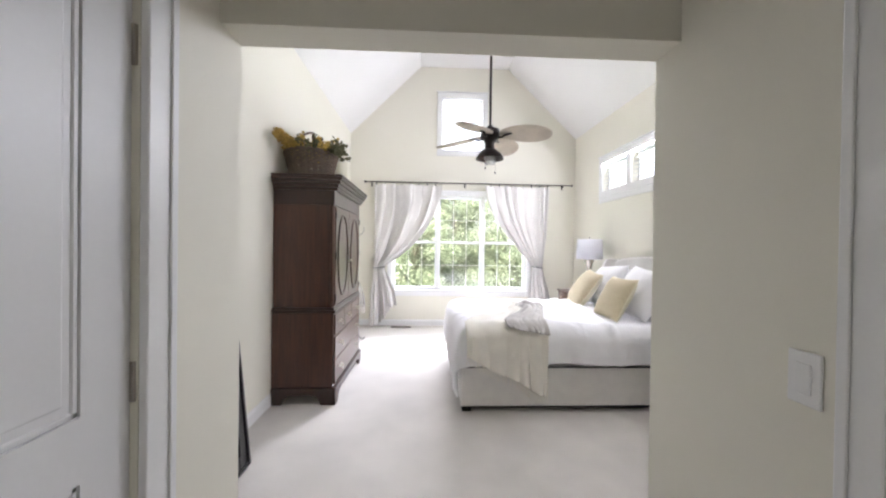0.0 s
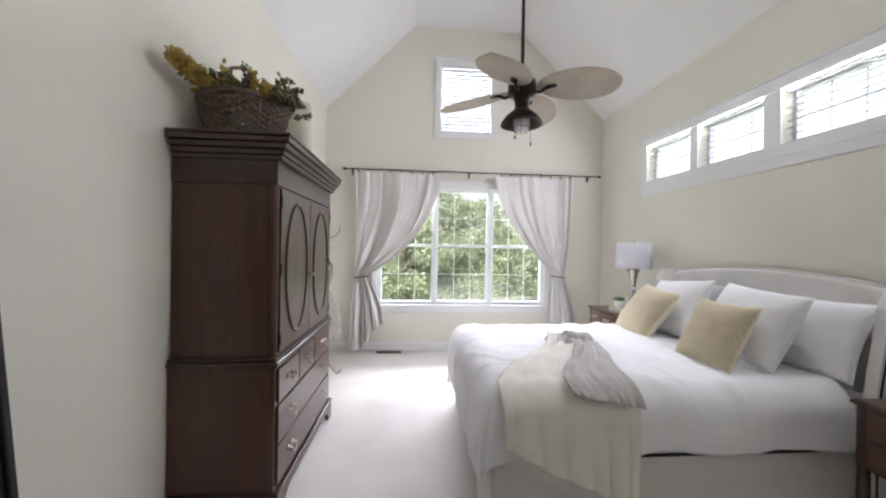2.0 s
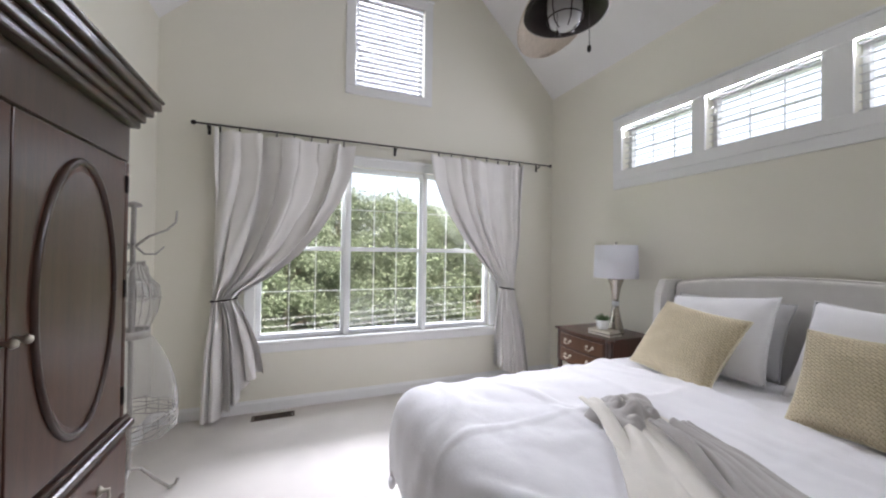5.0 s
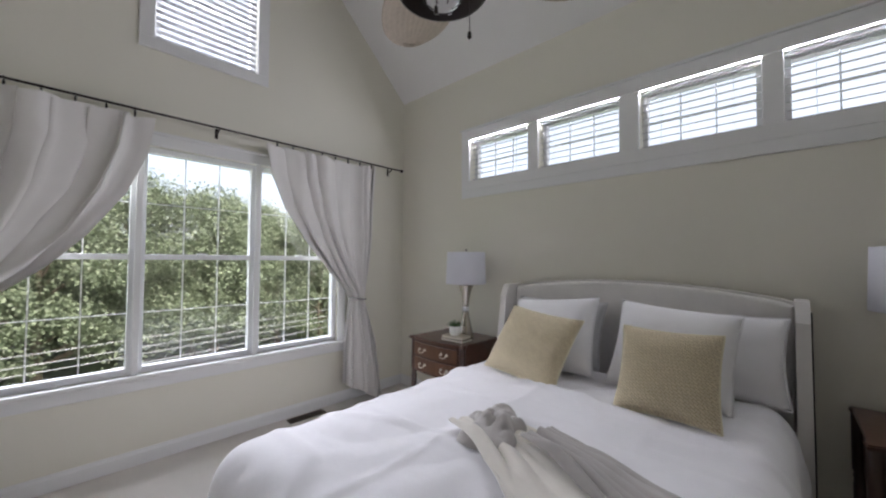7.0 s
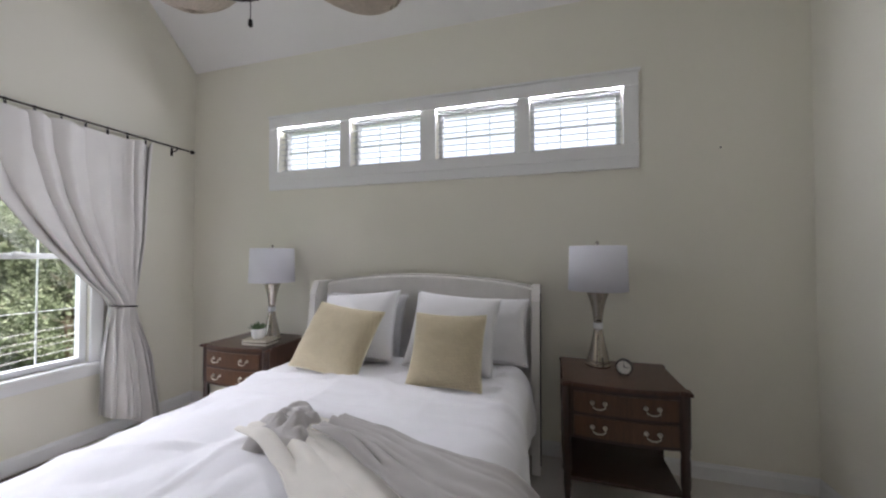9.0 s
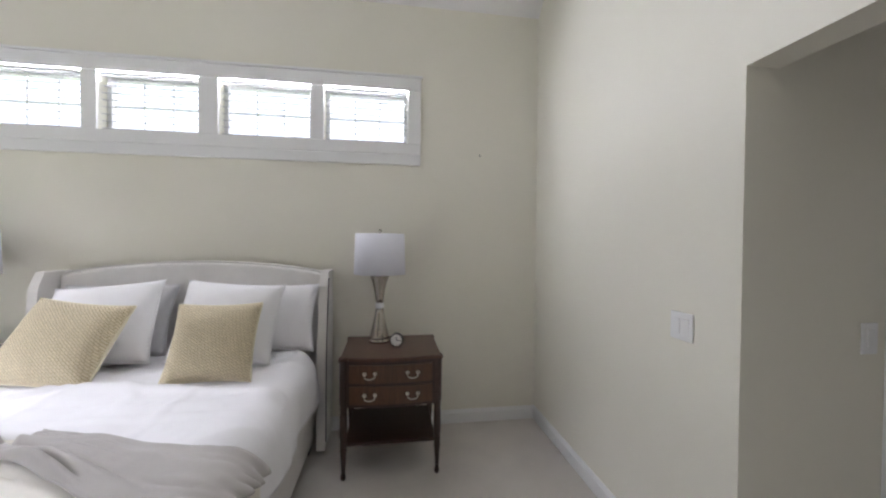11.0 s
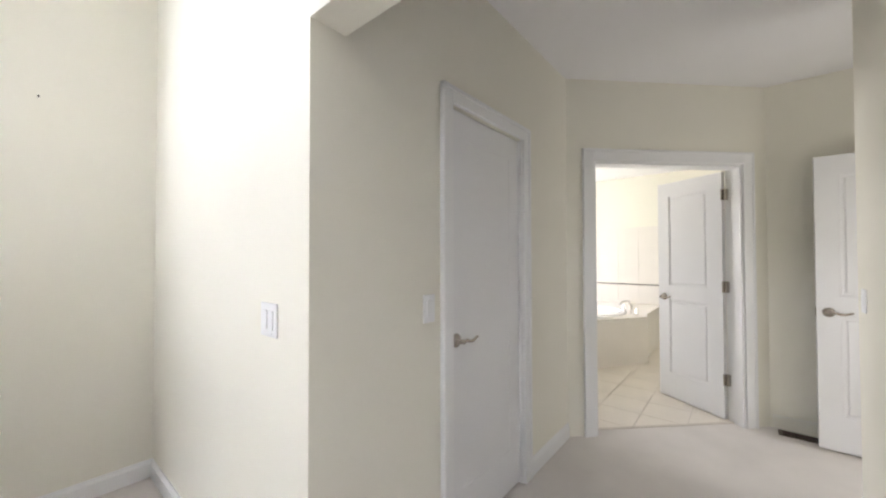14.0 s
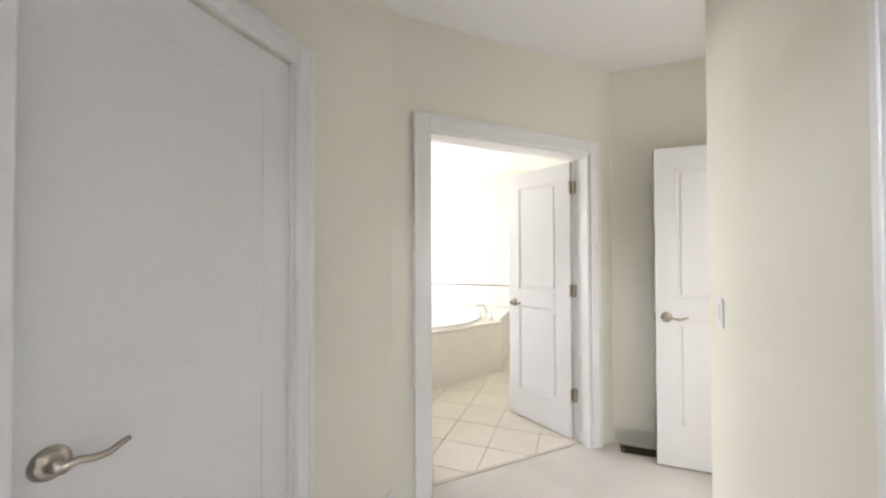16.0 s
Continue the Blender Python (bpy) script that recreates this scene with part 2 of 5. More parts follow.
def tube(points, r, n=8, bm=None, taper=None):
    """A round bar along points."""
    out = bm or bmesh.new()
    pts = [Vector(p) for p in points]
    rings = []
    up = Vector((0.13, 0.31, 0.94))
    for i, p in enumerate(pts):
        d = (pts[min(i + 1, len(pts) - 1)] - pts[max(i - 1, 0)]).normalized()
        a = d.cross(up)
        if a.length < 0.05:
            a = d.cross(Vector((1, 0, 0)))
        a.normalize()
        b = d.cross(a)
        rr = r if taper is None else r + (taper - r) * i / (len(pts) - 1)
        rings.append([out.verts.new(p + rr * (math.cos(2 * math.pi * k / n) * a + math.sin(2 * math.pi * k / n) * b)) for k in range(n)])
    for a, b in zip(rings, rings[1:]):
        for k in range(n):
            out.faces.new((a[k], a[(k + 1) % n], b[(k + 1) % n], b[k]))
    out.faces.new(rings[0][::-1])
    out.faces.new(rings[-1])
    return out


def arc(c, r, a0, a1, n=10, plane="xz"):
    i, j = "xyz".index(plane[0]), "xyz".index(plane[1])
    pts = []
    for k in range(n + 1):
        a = radians(a0 + (a1 - a0) * k / n)
        p = list(c)
        p[i] += r * math.cos(a)
        p[j] += r * math.sin(a)
        pts.append(tuple(p))
    return pts


def prism(poly, z0, z1, bm=None, m=None):
    """A polygon in x and y, raised from z0 to z1."""
    out = bm or bmesh.new()
    lo = [out.verts.new(m @ Vector((x, y, z0)) if m else (x, y, z0)) for x, y in poly]
    hi = [out.verts.new(m @ Vector((x, y, z1)) if m else (x, y, z1)) for x, y in poly]
    n = len(poly)
    for i in range(n):
        out.faces.new((lo[i], lo[(i + 1) % n], hi[(i + 1) % n], hi[i]))
    out.faces.new(lo[::-1])
    out.faces.new(hi)
    bmesh.ops.recalc_face_normals(out, faces=out.faces[:])
    return out


def grid(nu, nv, fn, bm=None, thick=0.0):
    """A sheet of nu by nv cells at fn(u, v)."""
    out = bm or bmesh.new()
    vs = [[out.verts.new(fn(i / nu, j / nv)) for j in range(nv + 1)] for i in range(nu + 1)]
    for i in range(nu):
        for j in range(nv):
            out.faces.new((vs[i][j], vs[i + 1][j], vs[i + 1][j + 1], vs[i][j + 1]))
    if thick:
        out.normal_update()
        nor = [[v.normal.copy() for v in col] for col in vs]
        low = [[out.verts.new(v.co - n_ * thick) for v, n_ in zip(col, nc)] for col, nc in zip(vs, nor)]
        for i in range(nu):
            for j in range(nv):
                out.faces.new((low[i][j], low[i][j + 1], low[i + 1][j + 1], low[i + 1][j]))
        rim = [(i, 0) for i in range(nu)] + [(nu, j) for j in range(nv)] + [(i, nv) for i in range(nu, 0, -1)] + [(0, j) for j in range(nv, 0, -1)]
        for (a, b), (c, d) in zip(rim, rim[1:] + rim[:1]):
            out.faces.new((vs[c][d], vs[a][b], low[a][b], low[c][d]))
    return out


def holed_wall(u0, u1, z0, z1, v0, v1, holes, along):
    """A wall along x or y, with openings that go through it."""
    out = bmesh.new()
    us = sorted({u0, u1, *[h[0] for h in holes], *[h[1] for h in holes]})
    zs = sorted({z0, z1, *[h[2] for h in holes], *[h[3] for h in holes]})
    for a, b in zip(us, us[1:]):
        for c, d in zip(zs, zs[1:]):
            um, zm = (a + b) / 2, (c + d) / 2
            if any(h[0] < um < h[1] and h[2] < zm < h[3] for h in holes):
                continue
            if along == "x":
                box(a, b, v0, v1, c, d, bm=out)
            else:
                box(v0, v1, a, b, c, d, bm=out)
    bmesh.ops.remove_doubles(out, verts=out.verts[:], dist=1e-5)
    return out


def smoothstep(a, b, x):
    t = max(0.0, min(1.0, (x - a) / (b - a)))
    return t * t * (3 - 2 * t)


def sn(x, y, z=0.0):
    return noise.noise(Vector((x, y, z)))


# ---- the plan ----
L, R, W, O = -1.27, 2.69, 7.10, 2.05
KNEE, TOP, FL, FR = 3.33, 4.52, -0.07, 1.46
HL, HR, HH, OH = -0.575, 0.895, 2.68, 2.08
T = 0.12


def setting(name, bm, material, label, category):
    return tagged(part(name, bm, material), label, category, kind="structure")


# window openings: x0, x1, z0, z1 of the glass with its sashes
WIN = (-0.53, 1.83, 0.63, 2.27)
GAB = (0.31, 1.02, 3.06, 3.99)
CLER = [(5.40, 6.06), (4.645, 5.30), (3.86, 4.51), (3.125, 3.765)]
CZ = (2.245, 2.655)
setting("floor", prism([(L, O - 0.13), (R, O - 0.13), (R, W), (L, W)], -0.1, 0.0), CARPET, "pale beige cut-pile carpet, evenly worn", "floor")
setting("floor_hall", prism([(-1.4, -1.3), (-0.255, -1.3), (1.045, 0.0), (1.045, O - 0.13), (-1.4, O - 0.13)], -0.1, 0.0), CARPET, "pale beige cut-pile carpet in the hall", "floor")
setting("wall_north", holed_wall(L - T, R + T, 0, 4.8, W, W + 0.15, [WIN, GAB], "x"), WALL, "pale cream painted gable wall with a wide window", "wall")
setting("wall_east", holed_wall(O - 0.13, W, 0, 3.6, R, R + 0.15, [(min(c), max(c), *CZ) for c in CLER], "y"), WALL, "pale cream painted wall with a high row of windows", "wall")
setting("wall_west", box(L - T, L, O - 0.13, W, 0, 3.6), WALL, "pale cream painted plain wall", "wall")
setting("wall_south", holed_wall(L, R, 0, 4.8, O - 0.13, O, [(HL, HR, 0, OH)], "x"), WALL, "pale cream wall with a wide cased-less opening to the hall", "wall")
prof = [(L, KNEE), (FL, TOP), (FR, TOP), (R, KNEE), (R, KNEE + 0.15), (FR + 0.08, TOP + 0.15), (FL - 0.08, TOP + 0.15), (L, KNEE + 0.15)]
turn_up = Matrix(((1, 0, 0, 0), (0, 0, 1, 0), (0, 1, 0, 0), (0, 0, 0, 1)))
setting("ceiling", prism(prof, O, W, m=turn_up), CEIL, "white vaulted ceiling with a flat ridge", "ceiling")

# hall
CL0, CL1 = 0.675, 1.36   # closet door along y
ED0, ED1 = 0.89, 1.61    # entry door along y
setting("wall_hall_east", holed_wall(-0.035, O - 0.13, 0, HH, HR, HR + T, [(CL0, CL1, 0, 2.035)], "y"), WALL, "pale cream hall wall beside the closet door", "wall")
setting("wall_hall_west", holed_wall(-0.17, O - 0.13, 0, HH, HL - T, HL, [(ED0, ED1, 0, 2.035)], "y"), WALL, "pale cream hall wall with a hinged door", "wall")
setting("wall_alcove_north", box(-1.4, HL - T, -0.17, -0.17 + T, 0, HH), WALL, "pale cream return wall of the hall", "wall")
setting("wall_alcove_west", holed_wall(-1.3, T, 0, HH, -1.4 - T, -1.4, [(-0.9, -0.12 - 0.05, 0, 2.05)], "y"), WALL, "pale cream end wall of the hall", "wall")
# unseen shell added behind the doorway so that sun and sky can't enter
west = bmesh.new()
box(-1.85, -1.75, -1.3, 0.1, 0, 2.3, bm=west)
box(-1.75, -1.52, -1.3, -1.2, 0, 2.3, bm=west)
box(-1.75, -1.52, 0.0, 0.1, 0, 2.3, bm=west)
box(-1.75, -1.52, -1.2, 0.0, 2.2, 2.3, bm=west)
setting("wall_light_block", west, WALL, "unseen cream shell past the open door, added to keep sunlight out", "wall")
setting("floor_light_block", box(-1.75, -1.4, -1.2, 0.0, -0.1, -0.001), CARPET, "unseen pale beige carpet added under the shell past the open door", "floor")
setting("wall_hall_south", box(-1.4, -0.27, -1.2 - T, -1.2, 0, HH), WALL, "pale cream end wall beside the bathroom doors", "wall")
setting("ceiling_hall", prism([(-1.52, -1.32), (-0.3, -1.32), (1.02, 0.0), (1.02, O - 0.13), (-1.52, O - 0.13)], HH, HH + 0.1), CEIL, "white flat hall ceiling", "ceiling")
setting("wall_closet_back", box(HR + T, HR + T + 0.6, CL0 - 0.1, CL1 + 0.1, 0, 2.2), WALL, "closet behind the narrow door", "wall")
# diagonal wall: along s from its east corner
DIAG = Matrix.Translation((0.895, -0.035, 0)) @ pose(0, 0, 0, 0, 0, 225)   # local x runs along the wall, local y into the bathroom
DB0, DB1, DEND = 0.215, 1.435, 1.66
b = bmesh.new()
box(-0.05, DB0, 0, 0.13, 0, HH, bm=b, m=DIAG)
box(DB1, DEND, 0, 0.13, 0, HH, bm=b, m=DIAG)
box(DB0, DB1, 0, 0.13, 2.06, HH, bm=b, m=DIAG)
setting("wall_diagonal", b, WALL, "pale cream slanted wall with the bathroom doorway", "wall")
# bathroom
BX0, BX1, BY0, BY1, BH = 0.02, 3.3, -3.75, -0.2, 2.6
BWALL = WALL
setting("wall_bath_south", box(BX0 - 1.0, BX1 + T, BY0 - T, BY0, 0, BH), BWALL, "cream bathroom wall above a tiled splashback", "wall")
BWIN = (-2.9, -1.6, 0.95, 2.1)
setting("wall_bath_east", holed_wall(BY0, 0.0, 0, BH, BX1, BX1 + T, [BWIN], "y"), BWALL, "cream bathroom wall with a window", "wall")
setting("wall_bath_west", box(-0.4, -0.28, BY0, -1.32, 0, BH), BWALL, "cream bathroom wall behind the open door", "wall")
setting("wall_bath_north", box(1.06, BX1, -0.05, 0.05, 0, BH), BWALL, "cream bathroom wall", "wall")
setting("ceiling_bath", prism([(-0.5, BY0), (BX1, BY0), (BX1, 0.0), (1.08, 0.0), (-0.28, -1.36), (-0.5, -1.36)], BH, BH + 0.1), CEIL, "white flat bathroom ceiling", "ceiling")
window_light("bath_daylight", (BX1 + 0.06, -2.25, 1.52), (0.0, -2.25, 1.2), 1.25, 1.1, 2.0, INDOOR)

# ---- trim ----
def baseboard(a, b, z=0.105, t=0.014):
    """A skirting board along the wall from a to b, the room on its left."""
    a, b = Vector((*a, 0)), Vector((*b, 0))
    d = (b - a)
    m = Matrix.Translation(a) @ pose(0, 0, 0, 0, 0, math.degrees(math.atan2(d.y, d.x)))
    out = bmesh.new()
    p = [(0, 0), (t, 0), (t, z - 0.025), (t * 0.55, z - 0.012), (t * 0.4, z), (0, z)]
    turned = Matrix(((0, 0, 1, 0), (1, 0, 0, 0), (0, 1, 0, 0), (0, 0, 0, 1)))
    prism(p, 0, d.length, bm=out, m=m @ turned)
    return tagged(part("baseboard", out, TRIM), "white painted skirting board", "baseboard", kind="structure")


for a, b in (((L, W), (L, O)), ((R, O), (R, W)), ((R, W), (L, W)), ((L, O), (HL, O)), ((HR, O), (R, O)),
             ((HR, 1.44), (HR, O - 0.02)), ((HR, -0.03), (HR, 0.6)), ((HL, O - 0.02), (HL, 1.705)), ((HL, 0.795), (HL, -0.17)),
             ((-0.285, -1.2), (-1.4, -1.2))):
    if a[1] == b[1] == W:
        baseboard((R, W), (L, W))
    elif a[0] == b[0] == L:
        baseboard((L, W), (L, O))
    else:
        baseboard(a, b)


def casing(name, m, w, h, cw=0.09, t=0.02, label="white painted door casing", foot=True):
    """Door casing round an opening: local x across it, y out of the wall, from the floor up."""
    e = tagged(thing(name, m, label, "door casing"), kind="structure")
    for x0, x1, z0, z1 in ((-cw, 0, 0, h + cw), (w, w + cw, 0, h + cw), (0, w, h, h + cw)):
        part("casing_board", box(x0, x1, 0, t, z0, z1, 0.004), TRIM, e)
        back = 0.006
        if x1 - x0 < z1 - z0:
            o = x0 if x0 < 0 else x1 - 0.022
            part("casing_bead", box(o, o + 0.022, t, t + back, z0, z1, 0.003), TRIM, e)
    part("casing_bead", box(-cw, w + cw, t, t + back, h + cw - 0.022, h + cw, 0.003), TRIM, e)
    return e


def lever(parent, x, y, z, way=1, side=1):
    """A curved lever handle on a round rose; side: which face of the door."""
    o = part("lever_handle", lathe([(0.0, 0), (0.033, 0), (0.031, 0.008), (0.02, 0.012), (0.011, 0.02), (0.011, 0.05), (0.0, 0.052)], 20,
             m=Matrix.Translation((x, y, z)) @ pose(0, 0, 0, -90 * side, 0, 0), cap=False), NICKEL, parent, "satin nickel lever handle", True)
    yy = y + side * 0.048
    part("lever", tube([(x, yy, z), (x + way * 0.02, yy, z + 0.004), (x + way * 0.045, yy, z - 0.004), (x + way * 0.07, yy, z - 0.006), (x + way * 0.095, yy, z + 0.004), (x + way * 0.108, yy, z + 0.008)], 0.009, 10, taper=0.006), NICKEL, o, smooth=True)


def panel_door(name, m, w, h, label, latch="right", levers=(1,), hinges=True, flush=False, hinge_side=-1, kind="structure", back=0.06):
    """A two-panel door: local x from the hinge to the latch, y its thickness (0.035), z up."""
    e = tagged(thing(name, m, label, "door"), kind=kind)
    t, st, z0 = 0.035, 0.115, 0.012
    inset = 0.0015 if flush else 0.008
    core = box(0, w, inset, t - inset, z0, h)
    part("door_core", core, DOORP, e)
    for a, b, c, d in ((0, st, z0, h), (w - st, w, z0, h), (st, w - st, z0, 0.24), (st, w - st, 0.93, 1.06), (st, w - st, h - 0.13, h)):
        part("door_frame_board", box(a, b, 0, t, c, d), DOORP, e)
    for c, d in ((0.24, 0.93), (1.06, h - 0.13)):
        if flush:
            continue
        part("door_panel", box(st + 0.03, w - st - 0.03, 0.002, t - 0.002, c + 0.03, d - 0.03, 0.006, 2), DOORP, e)
        for a0, a1, c0, c1 in ((st, st + 0.014, c, d), (w - st - 0.014, w - st, c, d), (st, w - st, c, c + 0.014), (st, w - st, d - 0.014, d)):
            part("panel_moulding", box(a0, a1, 0.004, t - 0.004, c0, c1, 0.003, 1), DOORP, e)
    for s in levers:
        lever(e, w - back, t if s > 0 else 0, 0.95, -1, s)
    part("latch_plate", box(w - 0.001, w + 0.002, 0.006, t - 0.006, 0.92, 0.98), NICKEL, e)
    if hinges:
        for z in (0.33, 1.085, 1.84):
            hy = -0.004 if hinge_side < 0 else t + 0.004
            g = part("hinge", lathe([(0.007, z - 0.045), (0.007, z + 0.045)], 10, m=Matrix.Translation((-0.004, hy, 0))), NICKEL, e, "satin nickel butt hinge")
            part("hinge_leaf", box(0.002, 0.03, hy - 0.002, hy + 0.002, z - 0.045, z + 0.045) if hinge_side < 0 else box(-0.032, 0.0, 0.002, t - 0.002, z - 0.045, z + 0.045), NICKEL, g)
    return e


# closet door in the east hall wall, seen from its flat side, hinge at the south
casing("door_casing", Matrix.Translation((HR, CL0, 0)) @ pose(0, 0, 0, 0, 0, 90), CL1 - CL0, 2.035, cw=0.075)
panel_door("door_1", Matrix.Translation((HR + 0.055, CL0 + 0.004, 0)) @ pose(0, 0, 0, 0, 0, 90), CL1 - CL0 - 0.008, 2.03, "closed white closet door with a nickel lever", levers=(1,), hinges=False, flush=True, back=0.06)
for y0, y1 in ((CL0, CL0 + 0.0035), (CL1 - 0.0035, CL1)):
    tagged(part("door_jamb", box(HR - 0.001, HR + T, y0, y1, 0, 2.035), TRIM), "white door jamb", "jamb", kind="structure")
# entry door in the west hall wall, hinge at the north, closed
casing("door_casing", Matrix.Translation((HL, ED1, 0)) @ pose(0, 0, 0, 0, 0, -90), ED1 - ED0, 2.035)
panel_door("door_2", Matrix.Translation((HL - 0.05, ED1 - 0.004, 0)) @ pose(0, 0, 0, 0, 0, -90), ED1 - ED0 - 0.008, 2.03, "closed white two-panel door with nickel hinges", levers=(1, -1), hinges=True, hinge_side=1)
# double doors of the bathroom: right-hand leaf swung into the room
casing("door_casing", DIAG @ Matrix.Translation((DB1, 0, 0)) @ pose(0, 0, 0, 0, 0, 180), DB1 - DB0, 2.06)
for x0, x1, z0, z1 in ((DB0, DB0 + 0.018, 0, 2.06), (DB1 - 0.018, DB1, 0, 2.06), (DB0 + 0.018, DB1 - 0.018, 2.042, 2.06)):
    tagged(part("door_jamb", box(x0, x1, -0.002, 0.132, z0, z1, m=DIAG), TRIM), "white door jamb", "jamb", kind="structure")
HINGE = DIAG @ Vector((DB1 - 0.02, 0.135, 0))
leaf_way = math.degrees(math.atan2(-0.36, 0.536))
panel_door("door_3", Matrix.Translation(HINGE) @ pose(0, 0, 0, 0, 0, leaf_way), 0.61, 2.03, "white two-panel bathroom door swung open", levers=(1, -1), hinge_side=1)
HINGE2 = DIAG @ Vector((DB0 + 0.02, 0.135, 0))
panel_door("door_4", Matrix.Translation(HINGE2) @ pose(0, 0, 0, 0, 0, -50), 0.61, 2.03, "white two-panel bathroom door swung wide open", levers=(1, -1), hinge_side=-1)
# open door against the end wall of the hall
panel_door("door_5", Matrix.Translation((-1.27, -1.01, 0)), 0.76, 2.03, "white two-panel door folded back against the end wall", levers=(1, -1), hinges=False)


# ---- windows ----
def sash_window(name, m, w, h, cols, rows, label, rail=None, fr=0.045):
    """A window unit in local x and z, its room side at y = 0, running outwards to y = 0.06."""
    e = tagged(thing(name, m, label, "window"), kind="structure")
    for x0, x1, z0, z1 in ((0, fr, 0, h), (w - fr, w, 0, h), (fr, w - fr, 0, fr), (fr, w - fr, h - fr, h)):
        part("window_frame", box(x0, x1, 0, 0.06, z0, z1, 0.004), VINYL, e)
    spans = [(fr, h - fr)] if rail is None else [(fr, rail - 0.02), (rail + 0.02, h - fr)]
    if rail is not None:
        part("meeting_rail", box(fr, w - fr, 0.005, 0.05, rail - 0.02, rail + 0.02, 0.004), VINYL, e)
        part("sash_lock", box(w / 2 - 0.03, w / 2 + 0.03, -0.012, 0.01, rail + 0.0, rail + 0.03, 0.006), VINYL, e)
    for c, d in spans:
        g = part("pane", box(fr, w - fr, 0.032, 0.036, c, d), GLASS, e)
        g.visible_shadow = False
        for i in range(1, cols):
            x = fr + (w - 2 * fr) * i / cols
            part("muntin", box(x - 0.0034, x + 0.0034, 0.028, 0.04, c, d), VINYL, e)
        for j in range(1, rows):
            z = c + (d - c) * j / rows
            part("muntin", box(fr, w - fr, 0.029, 0.039, z - 0.0034, z + 0.0034), VINYL, e)
    return e


for k, (x0, x1) in enumerate(((-0.53, 0.255), (0.255, 1.045), (1.045, 1.83))):
    sash_window("window_%d" % (k + 1), Matrix.Translation((x0, W + 0.03, WIN[2])), x1 - x0, WIN[3] - WIN[2], 3, 2, "white vinyl double-hung window with grille bars", rail=0.83)
sash_window("window_4", Matrix.Translation((GAB[0], W + 0.05, GAB[2])), GAB[1] - GAB[0], GAB[3] - GAB[2], 3, 2, "small white gable window behind a blind", rail=0.46)
for k, (y0, y1) in enumerate(CLER):
    sash_window("window_%d" % (k + 5), Matrix.Translation((R + 0.08, y1, CZ[0])) @ pose(0, 0, 0, 0, 0, -90), y1 - y0, CZ[1] - CZ[0], 3, 2, "short high window behind a raised-slat blind", fr=0.03)


def frame_trim(name, m, w, h, cw, label, apron=0.0, stool=0.0, posts=()):
    e = tagged(thing(name, m, label, "window trim"), kind="structure")
    part("trim_board", box(-cw, w + cw, -0.02, 0, h, h + cw, 0.004), TRIM, e)
    part("trim_cap", box(-cw - 0.012, w + cw + 0.012, -0.032, 0, h + cw, h + cw + 0.02, 0.005), TRIM, e)
    for x in (-cw, w):
        part("trim_board", box(x, x + cw, -0.02, 0, 0, h, 0.004), TRIM, e)
    for x0, x1 in posts:
        part("trim_post", box(x0, x1, -0.018, 0.0, 0, h, 0.004), TRIM, e)
    if stool:
        part("window_sill", box(-cw - 0.02, w + cw + 0.02, -stool, 0.03, -0.03, 0, 0.008), TRIM, e)
    else:
        part("trim_board", box(-cw, w + cw, -0.02, 0, -cw * 0.9, 0, 0.004), TRIM, e)
    if apron:
        lo = -0.03 if stool else -cw * 0.9
        part("apron", box(-cw, w + cw, -0.016, 0, lo - apron, lo, 0.004), TRIM, e)
    return e


frame_trim("window_trim", Matrix.Translation((WIN[0], W, WIN[2])), WIN[1] - WIN[0], WIN[3] - WIN[2], 0.085, "white painted window trim with a deep sill", apron=0.08, stool=0.045, posts=((0.765, 0.805), (1.555, 1.595)))
frame_trim("window_trim", Matrix.Translation((GAB[0], W, GAB[2])), GAB[1] - GAB[0], GAB[3] - GAB[2], 0.09, "white painted trim round the gable window", apron=0.0)
frame_trim("window_trim", Matrix.Translation((R, 6.06, CZ[0])) @ pose(0, 0, 0, 0, 0, -90), 6.06 - 3.125, CZ[1] - CZ[0], 0.1, "white painted trim round the high windows", apron=0.08,
           posts=((0.66, 0.76), (1.415, 1.55), (2.2, 2.295)))


def blind(m, w, h, pitch, tilt, label):
    e = thing("window_blind", m, label, "blind", "window blinds")
    part("headrail", box(0.004, w - 0.004, -0.02, 0.012, h - 0.02, h - 0.002, 0.003), SLAT, e)
    n = int((h - 0.03) / pitch)
    proto = None
    for i in range(n):
        z = 0.02 + pitch * i
        if proto is None:
            proto = part("slat", box(0.008, w - 0.008, -0.02, 0.02, -0.0015, 0.0015), SLAT, e)
            proto.matrix_basis = Matrix.Translation((0, -0.008, z)) @ pose(0, 0, 0, tilt)
        else:
            o = new("slat", proto.data)
            o.parent = e
            o.matrix_basis = Matrix.Translation((0, -0.008, z)) @ pose(0, 0, 0, tilt)
    for x in (w * 0.2, w * 0.8):
        part("cord", tube([(x, -0.03, 0.01), (x, -0.03, h - 0.03)], 0.0012, 5), SLAT, e)
    part("bottom_rail", box(0.008, w - 0.008, -0.028, 0.016, 0.002, 0.014, 0.003), SLAT, e)


for y0, y1 in CLER:
    blind(Matrix.Translation((R + 0.045, y1, CZ[0])) @ pose(0, 0, 0, 0, 0, -90), y1 - y0, CZ[1] - CZ[0], 0.05, 11, "white slatted blind with its slats open")
blind(Matrix.Translation((GAB[0], W + 0.02, GAB[2])), GAB[1] - GAB[0], GAB[3] - GAB[2], 0.05, 66, "white slatted blind in the gable window")


